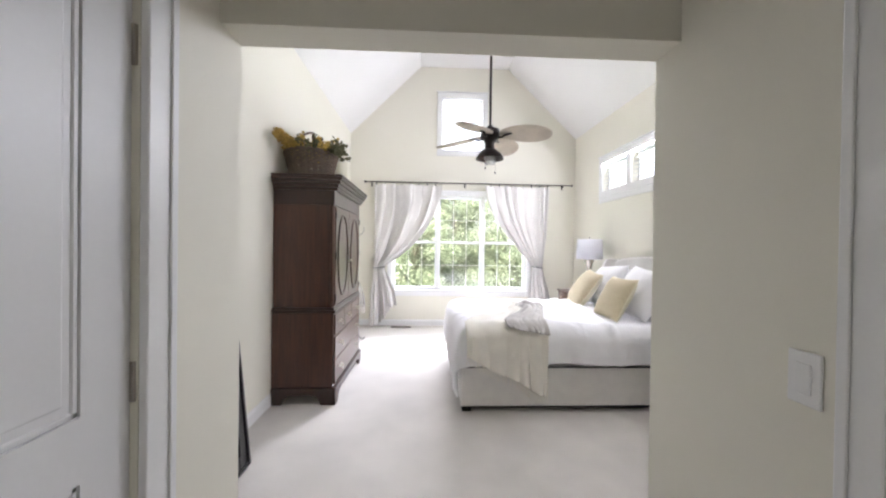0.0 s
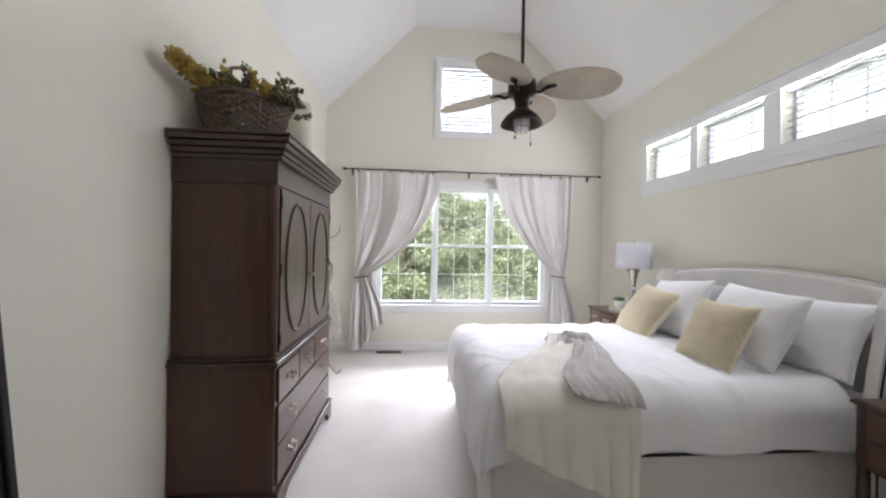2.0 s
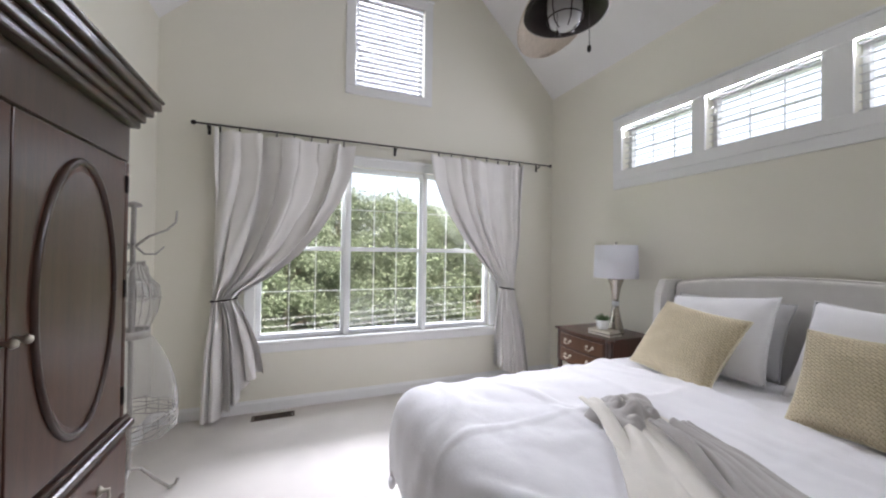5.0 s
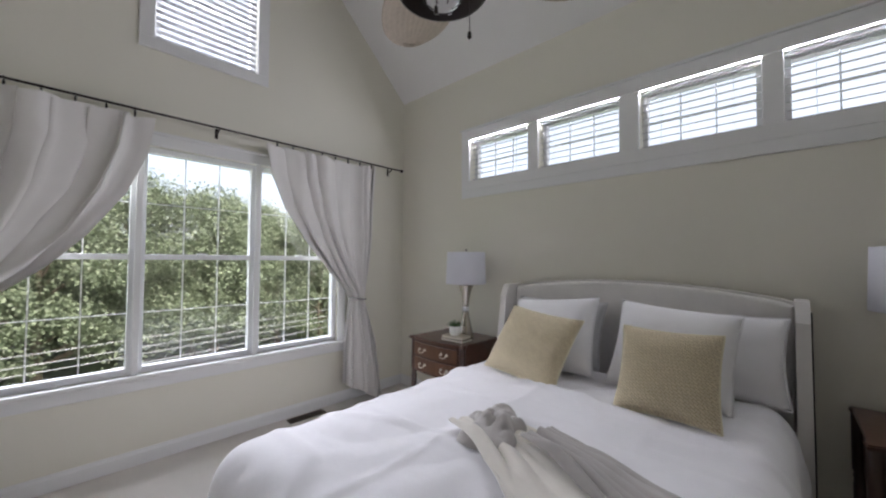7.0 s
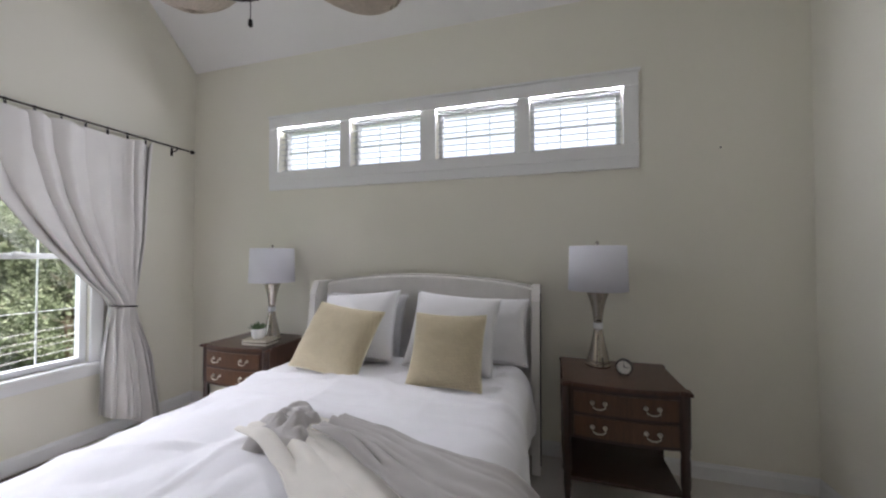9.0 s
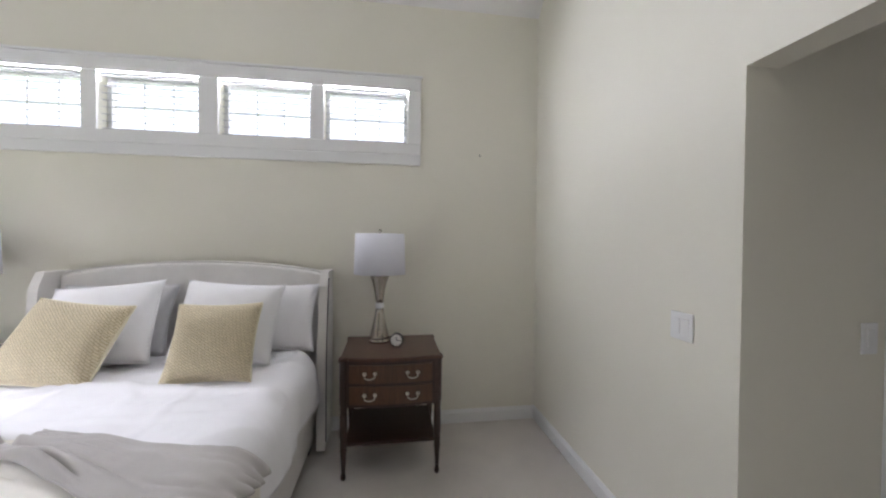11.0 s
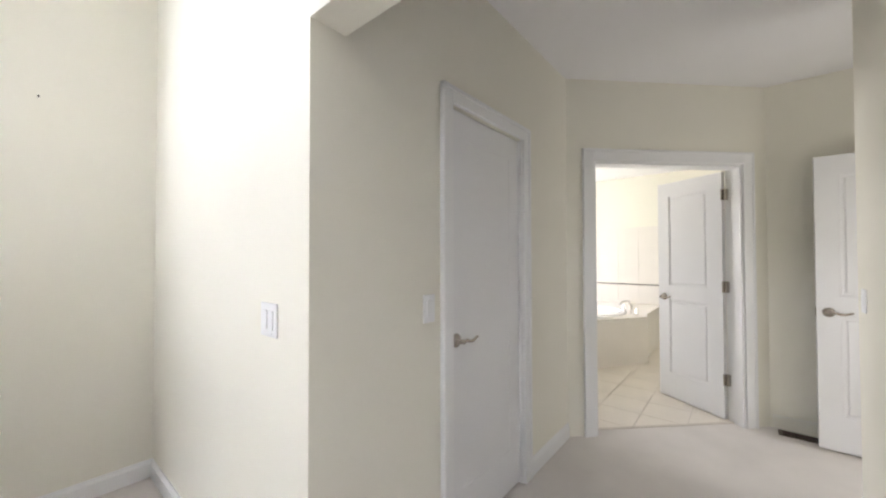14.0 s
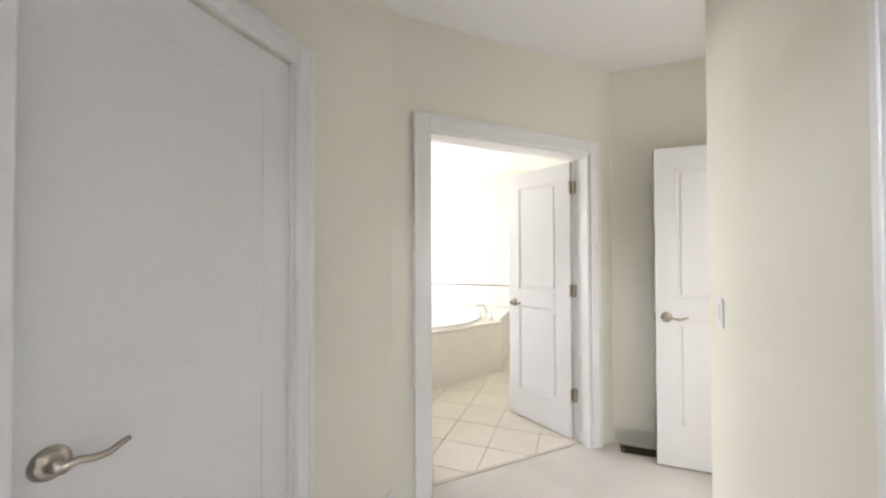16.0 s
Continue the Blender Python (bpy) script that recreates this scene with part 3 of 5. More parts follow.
# ---- curtains ----
def curtain_rod():
    e = thing("curtain_rod", Matrix.Translation((0, W - 0.075, 2.49)), "thin dark bronze curtain rod with ball finials", "curtain rod")
    part("rod", tube([(-1.0, 0, 0), (2.6, 0, 0)], 0.008, 10), BRONZE, e)
    for x in (-1.0, 2.6):
        part("finial", lathe([(0.001, -0.02), (0.015, -0.015), (0.021, 0), (0.015, 0.015), (0.001, 0.02)], 14, m=Matrix.Translation((x, 0, 0))), BRONZE, e, smooth=True)
    for x in (-0.9, 0.72, 2.45):
        part("bracket", tube([(x, 0.07, -0.03), (x, 0.03, -0.03), (x, 0.0, -0.012)], 0.006, 8), BRONZE, e)
        part("bracket_plate", box(x - 0.012, x + 0.012, 0.07, 0.075, -0.07, 0.01, 0.003), BRONZE, e)


curtain_rod()


def interp(pts, z):
    for (z0, x0), (z1, x1) in zip(pts, pts[1:]):
        if z0 >= z >= z1:
            t = (z0 - z) / (z0 - z1)
            t = t * t * (3 - 2 * t) if len(pts) < 4 else t
            return x0 + (x1 - x0) * t
    return pts[-1][1]


def curtain(outer, inner, tie_z, tie_x, drop, side, seed):
    """A gathered panel tied to one side: outer and inner edges as (z, x)."""
    e = thing("curtain", Matrix.Translation((0, W - 0.1, 0)), "off-white linen curtain tied back to one side", "curtain", "pair of curtains")
    folds = 7

    def place(u, v):
        top = 2.435 + 0.012 * math.cos(2 * math.pi * folds * u)
        low = drop[0] + (drop[1] - drop[0]) * smoothstep(0.15, 1.0, u) + 0.02 * math.sin(9 * u + seed)
        z = top + (low - top) * v
        a, b = interp(outer, z), interp(inner, z)
        pinch = math.exp(-((z - tie_z) / 0.16) ** 2)
        uu = u + 0.045 * math.sin(2 * math.pi * folds * u + 1.1) * (1 - pinch)
        x = a + (b - a) * uu
        amp = 0.05 * (1 - 0.45 * pinch) * (0.75 + 0.5 * sn(u * 5 + seed, 2.0)) + 0.016 * smoothstep(1.0, 0.2, z)
        # folds swing diagonally from the rod to the tie
        ph = 2 * math.pi * folds * (u + 0.09 * sn(u * 3.7, seed, 6.0) + 0.03 * sn(u * 11, seed, z * 0.4)) + 1.4 * sn(u * 3 + seed, z * 0.9) + 0.6 * math.sin(z * 2 + seed)
        y = amp * (abs(math.sin(ph / 2 + 0.4)) * 2.0 - 1.2) + 0.012 * math.sin(ph) + 0.012 * math.sin(2.3 * ph + seed) + 0.02 * sn(u * 7, z * 3, seed)
        y -= 0.035 * pinch * math.sin(math.pi * u) + 0.03 * smoothstep(0.9, 0.3, z) * math.sin(math.pi * u)
        return (x, y, z)

    part("panel", grid(150, 90, place), CURT, e, smooth=True)
    # unseen backing sheet, added to stop light leaking through the panel
    part("light_block", grid(150, 90, lambda u, v: (place(u, v)[0], place(u, v)[1] + 0.018, place(u, v)[2])), LIGHTSTOP, e, "opaque sheet added behind the curtain to block window light")
    a, b = interp(outer, tie_z), interp(inner, tie_z)
    x0, x1 = min(a, b) - 0.006, max(a, b) + 0.006
    loop = [((x0 + x1) / 2 + (x1 - x0) / 2 * math.cos(t), -0.02 + 0.062 * math.sin(t), tie_z + 0.012 * math.cos(t) * side) for t in [i * math.pi / 12 for i in range(25)]]
    part("tieback", tube(loop, 0.006, 8), BRONZE, e, "thin dark tieback")
    for i in range(8):
        u = (i + 0.5) / 8
        x = outer[0][1] + (inner[0][1] - outer[0][1]) * u
        part("clip_ring", tube(arc((x, 0.025, 2.487), 0.014, 0, 360, 14, "yz"), 0.0022, 6), BRONZE, e)
        part("clip", box(x - 0.006, x + 0.006, 0.016, 0.03, 2.432, 2.474, 0.002), BRONZE, e)


curtain([(2.5, -0.88), (1.6, -0.86), (1.02, -0.84), (0.6, -0.9), (-0.1, -0.93)],
        [(2.5, 0.28), (2.2, 0.245), (1.9, 0.14), (1.6, -0.04), (1.4, -0.2), (1.2, -0.42), (1.08, -0.62), (1.02, -0.66), (0.9, -0.6), (0.6, -0.49), (0.3, -0.45), (-0.1, -0.44)], 1.02, -0.7, (0.005, 0.36), 1, 0.0)
curtain([(2.5, 2.24), (1.6, 2.18), (1.05, 2.08), (0.6, 2.22), (-0.1, 2.33)],
        [(2.5, 1.1), (2.2, 1.15), (1.9, 1.28), (1.6, 1.48), (1.3, 1.72), (1.13, 1.87), (1.05, 1.91), (0.9, 1.885), (0.5, 1.85), (-0.1, 1.84)], 1.05, 1.97, (0.01, 0.22), -1, 3.7)


# ---- floor vents, switches ----
def floor_vent(m):
    e = thing("floor_vent", m, "dark bronze slotted register in the carpet", "floor vent", "floor vents")
    # flat near-black sheet painted for the shade inside the duct opening
    part("duct_shadow", box(-0.15, 0.15, -0.04, 0.04, 0.001, 0.003), VENTD, e)
    for y in (-0.05, 0.04):
        part("frame", box(-0.17, 0.17, y, y + 0.01, 0.001, 0.008, 0.002), VENTM, e)
    for x in (-0.17, 0.155):
        part("frame", box(x, x + 0.015, -0.04, 0.04, 0.001, 0.008, 0.002), VENTM, e)
    for i in range(16):
        x = -0.145 + i * 0.0187
        part("slat", box(x, x + 0.006, -0.04, 0.04, 0.003, 0.007), VENTM, e)
    part("slat", box(-0.155, 0.155, -0.004, 0.004, 0.004, 0.0075), VENTM, e)


floor_vent(Matrix.Translation((-0.355, 6.95, 0)))
floor_vent(Matrix.Translation((1.48, 7.0, 0)))
floor_vent(Matrix.Translation((-0.48, -1.11, 0)))


def switch(m, gangs, label):
    e = thing("light_switch", m, label, "light switch")
    w = 0.035 + 0.023 * (gangs - 1)
    part("plate", box(-w, w, -0.007, 0, -0.058, 0.058, 0.003), PLATE, e)
    for i in range(gangs):
        x = (i - (gangs - 1) / 2) * 0.046
        part("rocker", box(x - 0.0165, x + 0.0165, -0.011, -0.006, -0.033, 0.033, 0.002), PLATE, e)
        for z in (-0.048, 0.048):
            part("screw", lathe([(0.0001, 0.0), (0.003, 0), (0.003, 0.0012), (0.0001, 0.0012)], 8, m=Matrix.Translation((x, -0.007, z)) @ pose(0, 0, 0, 90)), PLATE, e)


switch(Matrix.Translation((HR, 1.51, 1.125)) @ pose(0, 0, 0, 0, 0, -90), 1, "white single rocker switch on the hall wall")
switch(Matrix.Translation((1.147, O, 1.125)) @ pose(0, 0, 0, 0, 0, 180), 2, "white double rocker switch on the bedroom wall")
switch(Matrix.Translation((HL, -0.04, 1.12)) @ pose(0, 0, 0, 0, 0, 90), 1, "white single rocker switch near the corner")


# ---- armoire ----
def turned_pull(parent, x, y, z, way):
    """A bail pull of two posts and a swinging ring, on a front that faces x."""
    o = part("pull", tube([(x + 0.022, y - 0.032, z), (x + 0.026, y - 0.03, z - 0.016), (x + 0.03, y - 0.012, z - 0.03), (x + 0.03, y + 0.012, z - 0.03), (x + 0.026, y + 0.03, z - 0.016), (x + 0.022, y + 0.032, z)], 0.0045, 8), SILVER, parent, "polished brass-nickel bail pull", True)
    for s in (-0.032, 0.032):
        part("post", lathe([(0.0001, 0), (0.016, 0), (0.013, 0.005), (0.006, 0.01), (0.006, 0.026), (0.0001, 0.028)], 12, m=Matrix.Translation((x, y + s, z)) @ pose(0, 0, 0, 0, 90, 0)), SILVER, o, smooth=True)


def armoire():
    e = thing("armoire", Matrix.Translation((0, 3.945, 0)), "tall dark mahogany armoire with oval-panelled doors over drawers", "armoire")
    b, D, x0, xf = 1.175, 0.52, -1.262, -0.738
    # plinth with bracket feet
    for y in (0.0, b - 0.02):
        side = [(x0, 0), (x0 + 0.09, 0), (x0 + 0.11, 0.055), (x0 + 0.16, 0.085), (-0.90, 0.085), (-0.86, 0.055), (-0.835, 0), (xf + 0.025, 0), (xf + 0.025, 0.13), (x0, 0.13)]
        part("bracket_foot_side", prism(side, y - 0.012, y + 0.02, m=Matrix(((1, 0, 0, 0), (0, 0, 1, 0), (0, 1, 0, 0), (0, 0, 0, 1)))), MAHOGD, e)
    front = [(-0.012, 0), (0.09, 0), (0.11, 0.055), (0.17, 0.085), (b - 0.16, 0.085), (b - 0.1, 0.055), (b - 0.08, 0), (b + 0.012, 0), (b + 0.012, 0.13), (-0.012, 0.13)]
    part("bracket_foot_front", prism(front, xf + 0.003, xf + 0.029, m=Matrix(((0, 0, 1, 0), (1, 0, 0, 0), (0, 1, 0, 0), (0, 0, 0, 1)))), MAHOGD, e)
    part("plinth_moulding", box(x0, xf + 0.034, -0.017, b + 0.017, 0.125, 0.15, 0.007), MAHOGD, e)
    part("base_case", box(x0, xf, 0, b, 0.15, 0.80), MAHOG, e)
    # drawers
    rows = ((0.165, 0.375), (0.385, 0.585))
    for z0, z1 in rows:
        d = part("drawer", box(xf + 0.001, xf + 0.014, 0.03, b - 0.03, z0, z1, 0.004), MAHOG, e)
        for y in (0.22, b - 0.22):
            turned_pull(d, xf + 0.014, y, (z0 + z1) / 2 + 0.012, 1)
    for y0, y1 in ((0.03, 0.365), (0.375, 0.7), (0.71, b - 0.03)):
        d = part("drawer", box(xf + 0.001, xf + 0.014, y0, y1, 0.6, 0.78, 0.004), MAHOG, e)
        turned_pull(d, xf + 0.014, (y0 + y1) / 2, 0.70, 1)
    part("waist_moulding", box(x0, xf + 0.022, -0.02, b + 0.02, 0.80, 0.828, 0.01, 3), MAHOGD, e)
    part("waist_moulding", box(x0, xf + 0.008, -0.008, b + 0.008, 0.828, 0.845, 0.006), MAHOGD, e)
    y0, y1, xu = 0.02, b - 0.02, xf - 0.014
    part("upper_case", box(x0, xu, y0, y1, 0.845, 1.86), MAHOG, e)
    part("corner_post", lathe([(0.02, 0.85), (0.02, 1.74)], 12, m=Matrix.Translation((xu - 0.004, y0 + 0.006, 0))), MAHOG, e)
    part("corner_post", lathe([(0.02, 0.85), (0.02, 1.74)], 12, m=Matrix.Translation((xu - 0.004, y1 - 0.006, 0))), MAHOG, e)
    # doors with a raised oval moulding
    mid = (y0 + y1) / 2
    for a, c, hingey in ((y0 + 0.035, mid - 0.002, y0 + 0.03), (mid + 0.002, y1 - 0.035, y1 - 0.03)):
        d = part("door", box(xu + 0.001, xu + 0.018, a, c, 0.86, 1.735, 0.004), MAHOG, e, "mahogany door with an oval moulded panel")
        ring = []
        cy, cz, ry, rz = (a + c) / 2, 1.30, (c - a) / 2 - 0.075, 0.375
        for k in range(49):
            t = 2 * math.pi * k / 48
            ring.append((xu + 0.018, cy + ry * math.cos(t), cz + rz * math.sin(t)))
        part("oval_moulding", tube(ring, 0.011, 8), MAHOGD, d, smooth=True)
        part("oval_panel", lathe([(0.0001, 0.0), (1.0, 0.0), (0.96, 0.003), (0.0001, 0.005)], 48, m=Matrix.Translation((xu + 0.017, cy, cz)) @ pose(0, 0, 0, 0, 90, 0) @ Matrix.Diagonal((rz - 0.012, ry - 0.012, 1, 1)), cap=False), MAHOG, d)
        knob = c - 0.02 if a < mid - 0.1 else a + 0.02
        part("knob", lathe([(0.0001, 0), (0.008, 0), (0.005, 0.012), (0.011, 0.02), (0.008, 0.028), (0.0001, 0.03)], 14, m=Matrix.Translation((xu + 0.018, knob, 1.24)) @ pose(0, 0, 0, 0, 90, 0)), SILVER, d, smooth=True)
        for z in (0.93, 1.3, 1.66):
            part("hinge", lathe([(0.006, z - 0.03), (0.006, z + 0.03)], 8, m=Matrix.Translation((xu + 0.02, hingey, 0))), BRONZE, d)
    # stepped cornice
    part("frieze", box(x0, xu + 0.012, y0 - 0.008, y1 + 0.008, 1.745, 1.87, 0.003), MAHOGD, e)
    for k, (z0, z1, o) in enumerate(((1.87, 1.895, 0.02), (1.895, 1.925, 0.032), (1.925, 1.955, 0.05), (1.955, 1.985, 0.068), (1.985, 2.0, 0.075))):
        part("cornice", box(x0, xu + o + 0.02, y0 - o, y1 + o, z0, z1, 0.006, 2), MAHOGD, e)


armoire()


# ---- basket on the armoire ----
def basket():
    e = thing("flower_basket", Matrix.Translation((-1.02, 4.21, 2.0)) @ Matrix.Diagonal((1.2, 1.2, 1.2, 1)), "dark wicker basket of dried yellow flowers on the armoire", "basket")
    rx0, ry0, rx1, ry1, h = 0.15, 0.15, 0.19, 0.19, 0.19
    rr = random.Random(4)
    weavers = []
    n = 44
    part("basket_base", lathe([(0.0001, 0.004), (1.0, 0.004), (1.0, 0.012), (0.0001, 0.012)], 32, m=Matrix.Diagonal((rx0, ry0, 1, 1)), cap=False), WICKER, e)
    b = bmesh.new()
    for j in range(15):
        z = 0.012 + j * 0.0125
        f = z / h
        pts = []
        for i in range(n * 2 + 1):
            t = 2 * math.pi * i / (n * 2)
            o = 0.006 * (1 if (i // 2 + j) % 2 else -1)
            sag = -0.006 * math.cos(2 * t) * f
            pts.append(((rx0 + (rx1 - rx0) * f + o) * math.cos(t), (ry0 + (ry1 - ry0) * f + o) * math.sin(t), z + sag + rr.uniform(-0.002, 0.002)))
        tube(pts, 0.0062, 5, bm=b)
    tagged(part("wicker_weave", b, WICKER, e, "woven willow strands"), kind="stuff")
    for i in range(n // 2):
        t = 2 * math.pi * i / (n // 2)
        part("stake", tube([(rx0 * math.cos(t), ry0 * math.sin(t), 0.0), (rx1 * math.cos(t), ry1 * math.sin(t), h - 0.006 * math.cos(2 * t))], 0.005, 5), WICKER, e)
    rim = [((rx1 + 0.004) * math.cos(t), (ry1 + 0.004) * math.sin(t), h + 0.004 - 0.006 * math.cos(2 * t)) for t in [2 * math.pi * k / 48 for k in range(49)]]
    part("rim", tube(rim, 0.013, 8), WICKER, e)
    part("handle", tube([(0.02 * math.sin(k * 0.7), 0.19 * math.cos(math.pi * k / 20), h + 0.17 * math.sin(math.pi * k / 20)) for k in range(21)], 0.008, 8), WICKER, e, "arched twig handle")

    def sprig(at, way, length, mat_, leafy, name):
        bm = bmesh.new()
        a, d = Vector(at), Vector(way).normalized()
        pts = [a + d * length * k / 5 + Vector((0, 0, 0.02 * math.sin(k * 0.8))) for k in range(6)]
        tube(pts, 0.0018, 4, bm=bm)
        for k in range(leafy):
            f = 0.35 + 0.65 * k / leafy
            p = a + d * length * f
            dirv = Vector((rr.uniform(-1, 1), rr.uniform(-1, 1), rr.uniform(-0.4, 1))).normalized()
            s = rr.uniform(0.018, 0.034)
            sidev = dirv.cross(Vector((rr.uniform(-1, 1), rr.uniform(-1, 1), 0.3))).normalized() * s * 0.38
            nrm = dirv.cross(sidev).normalized() * s * 0.12
            q = [p, p + dirv * s * 0.5 + sidev, p + dirv * s, p + dirv * s * 0.5 - sidev, p + dirv * s * 0.55 + nrm]
            v = [bm.verts.new(x) for x in q]
            for i in range(4):
                bm.faces.new((v[i], v[(i + 1) % 4], v[4]))
        part(name, bm, mat_, e)

    for i in range(96):
        t = rr.uniform(0, 2 * math.pi)
        r = rr.uniform(0.2, 1.0)
        at = (0.12 * r * math.cos(t), 0.16 * r * math.sin(t), h - 0.03)
        way = (0.8 * math.cos(t) * r, 1.1 * math.sin(t) * r, rr.uniform(0.5, 1.1))
        yellow = i % 5 < 2
        sprig(at, way, rr.uniform(0.10, 0.19), DRYY if yellow else DRYG, 30 if yellow else 22, "flower_sprig" if yellow else "leaf_sprig")
    for i in range(12):
        sprig((rr.uniform(-0.12, -0.02), -0.13, h), (rr.uniform(-0.6, -0.2), -1, rr.uniform(0.2, 0.6)), rr.uniform(0.15, 0.25), DRYY, 46, "flower_sprig")
    for i in range(14):
        sprig((0.13, rr.uniform(-0.16, 0.12), h - 0.01), (1, rr.uniform(-0.8, 0.4), rr.uniform(-0.1, 0.7)), rr.uniform(0.12, 0.18), DRYG, 26, "leaf_sprig")


basket()
v = thing("cylinder_vase", Matrix.Translation((-0.93, 4.9, 2.0)), "tall plain cream cylinder vase on the armoire", "vase")
part("vase_body", lathe([(0.08, 0), (0.088, 0.004), (0.088, 0.515), (0.085, 0.52), (0.078, 0.52), (0.078, 0.02), (0.0001, 0.02)], 40, cap=False), CREAM, v, smooth=True)


# ---- leaning mirror ----
def mirror():
    lean = math.degrees(math.asin(0.2 / 1.95))
    e = thing("floor_mirror", Matrix.Translation((-1.035, 2.3, 0.004)) @ pose(0, 0, 0, 0, -lean, 0), "tall black-framed mirror leaning against the wall", "mirror")
    w, h, f = 0.80, 1.95, 0.105
    for y0, y1, z0, z1 in ((0, f, 0, h), (w - f, w, 0, h), (f, w - f, 0, f), (f, w - f, h - f, h)):
        part("mirror_frame", box(-0.035, 0.0, y0, y1, z0, z1, 0.008, 3), BLACKW, e)
    for o, t in ((0.0, 0.022), (f - 0.02, 0.02)):
        for y0, y1, z0, z1 in ((o, o + t, o, h - o), (w - o - t, w - o, o, h - o), (o + t, w - o - t, o, o + t), (o + t, w - o - t, h - o - t, h - o)):
            part("frame_bead", box(-0.004, 0.012 if o == 0 else 0.006, y0, y1, z0, z1, 0.005, 2), BLACKW, e)
    part("mirror_glass", box(-0.02, -0.012, f - 0.01, w - f + 0.01, f - 0.01, h - f + 0.01), MIRROR, e, "silvered mirror glass")


mirror()


# ---- bed ----
BX, BY, BXF, BYN, BYF = 0.375, 4.595, 2.52, 3.79, 5.40


def bed():
    e = thing("bed", Matrix.Translation((0, 0, 0)), "queen bed with a cream linen wingback headboard and box base", "bed")
    part("base", box(BX, 2.55, BYN, BYF, 0.045, 0.385, 0.012, 3), UPH, e, "cream linen bed base")
    for x in (BX + 0.05, 2.4):
        for y in (BYN + 0.05, BYF - 0.05):
            part("foot", box(x - 0.04, x + 0.04, y - 0.04, y + 0.04, 0, 0.046, 0.004), BLACKW, e)
    part("plinth_strip", box(BX + 0.012, 2.54, BYN + 0.012, BYF - 0.012, 0.03, 0.047), BLACKW, e)
    part("mattress", box(BX + 0.02, 2.52, BYN + 0.02, BYF - 0.02, 0.385, 0.66, 0.05, 4), WHITEC, e, smooth=True)

    # dark strip that paints in the shadow line under the duvet
    part("base_shadow_line", box(BX - 0.004, 2.54, BYN - 0.004, BYF + 0.004, 0.372, 0.384, 0.003), BRONZE, e, "thin dark strip standing for the shadow between base and duvet")

    yz = Matrix(((0, 0, 1, 0), (1, 0, 0, 0), (0, 1, 0, 0), (0, 0, 0, 1)))

    def arched(inset):
        a, b = 3.735 + inset, 5.455 - inset
        return [(b, 0.04), (a, 0.04)] + [(a + (b - a) * k / 32, 1.235 - inset + 0.085 * math.sin(math.pi * k / 32) ** 0.7) for k in range(33)]

    board = prism(arched(0.0), 2.585, 2.655, m=yz)
    part("headboard", board, UPH, e, "cream linen headboard with a gently arched top")
    pad = prism(arched(0.012), 2.556, 2.5849, m=yz)
    bmesh.ops.bevel(pad, geom=[ed for ed in pad.edges if ed.verts[0].co.x < 2.56 and ed.verts[1].co.x < 2.56], offset=0.018, segments=3, profile=0.5, affect="EDGES")
    part("headboard_pad", pad, UPH, e, "padded cream linen headboard face")
    for y0, y1, s in ((3.69, 3.745, -1), (5.445, 5.50, 1)):
        wing = []
        for k in range(25):
            z = 0.04 + 1.215 * k / 24
            wing.append((2.335 + 0.075 * smoothstep(0.55, 1.2, z) + 0.05 * smoothstep(1.15, 1.26, z), z))
        poly = wing + [(2.655, 1.255), (2.655, 0.04)]
        m = Matrix(((1, 0, 0, 0), (0, 0, 1, 0), (0, 1, 0, 0), (0, 0, 0, 1)))
        bm = prism(poly, y0, y1, m=m)
        part("wing", bm, UPH, e, "cream linen headboard wing")
        yo = y0 if s < 0 else y1
        part("nailhead_trim", tube([(x + 0.022, yo + s * 0.001, z) for x, z in wing[1:-1]], 0.006, 6), BRONZE, e, "dark nailhead trim")


bed()


def bed_top(x, y):
    """The height of the made bed at a place on top of it."""
    return 0.715 + 0.018 * sn(x * 2.1, y * 2.3) + 0.009 * sn(x * 5, y * 6, 2)


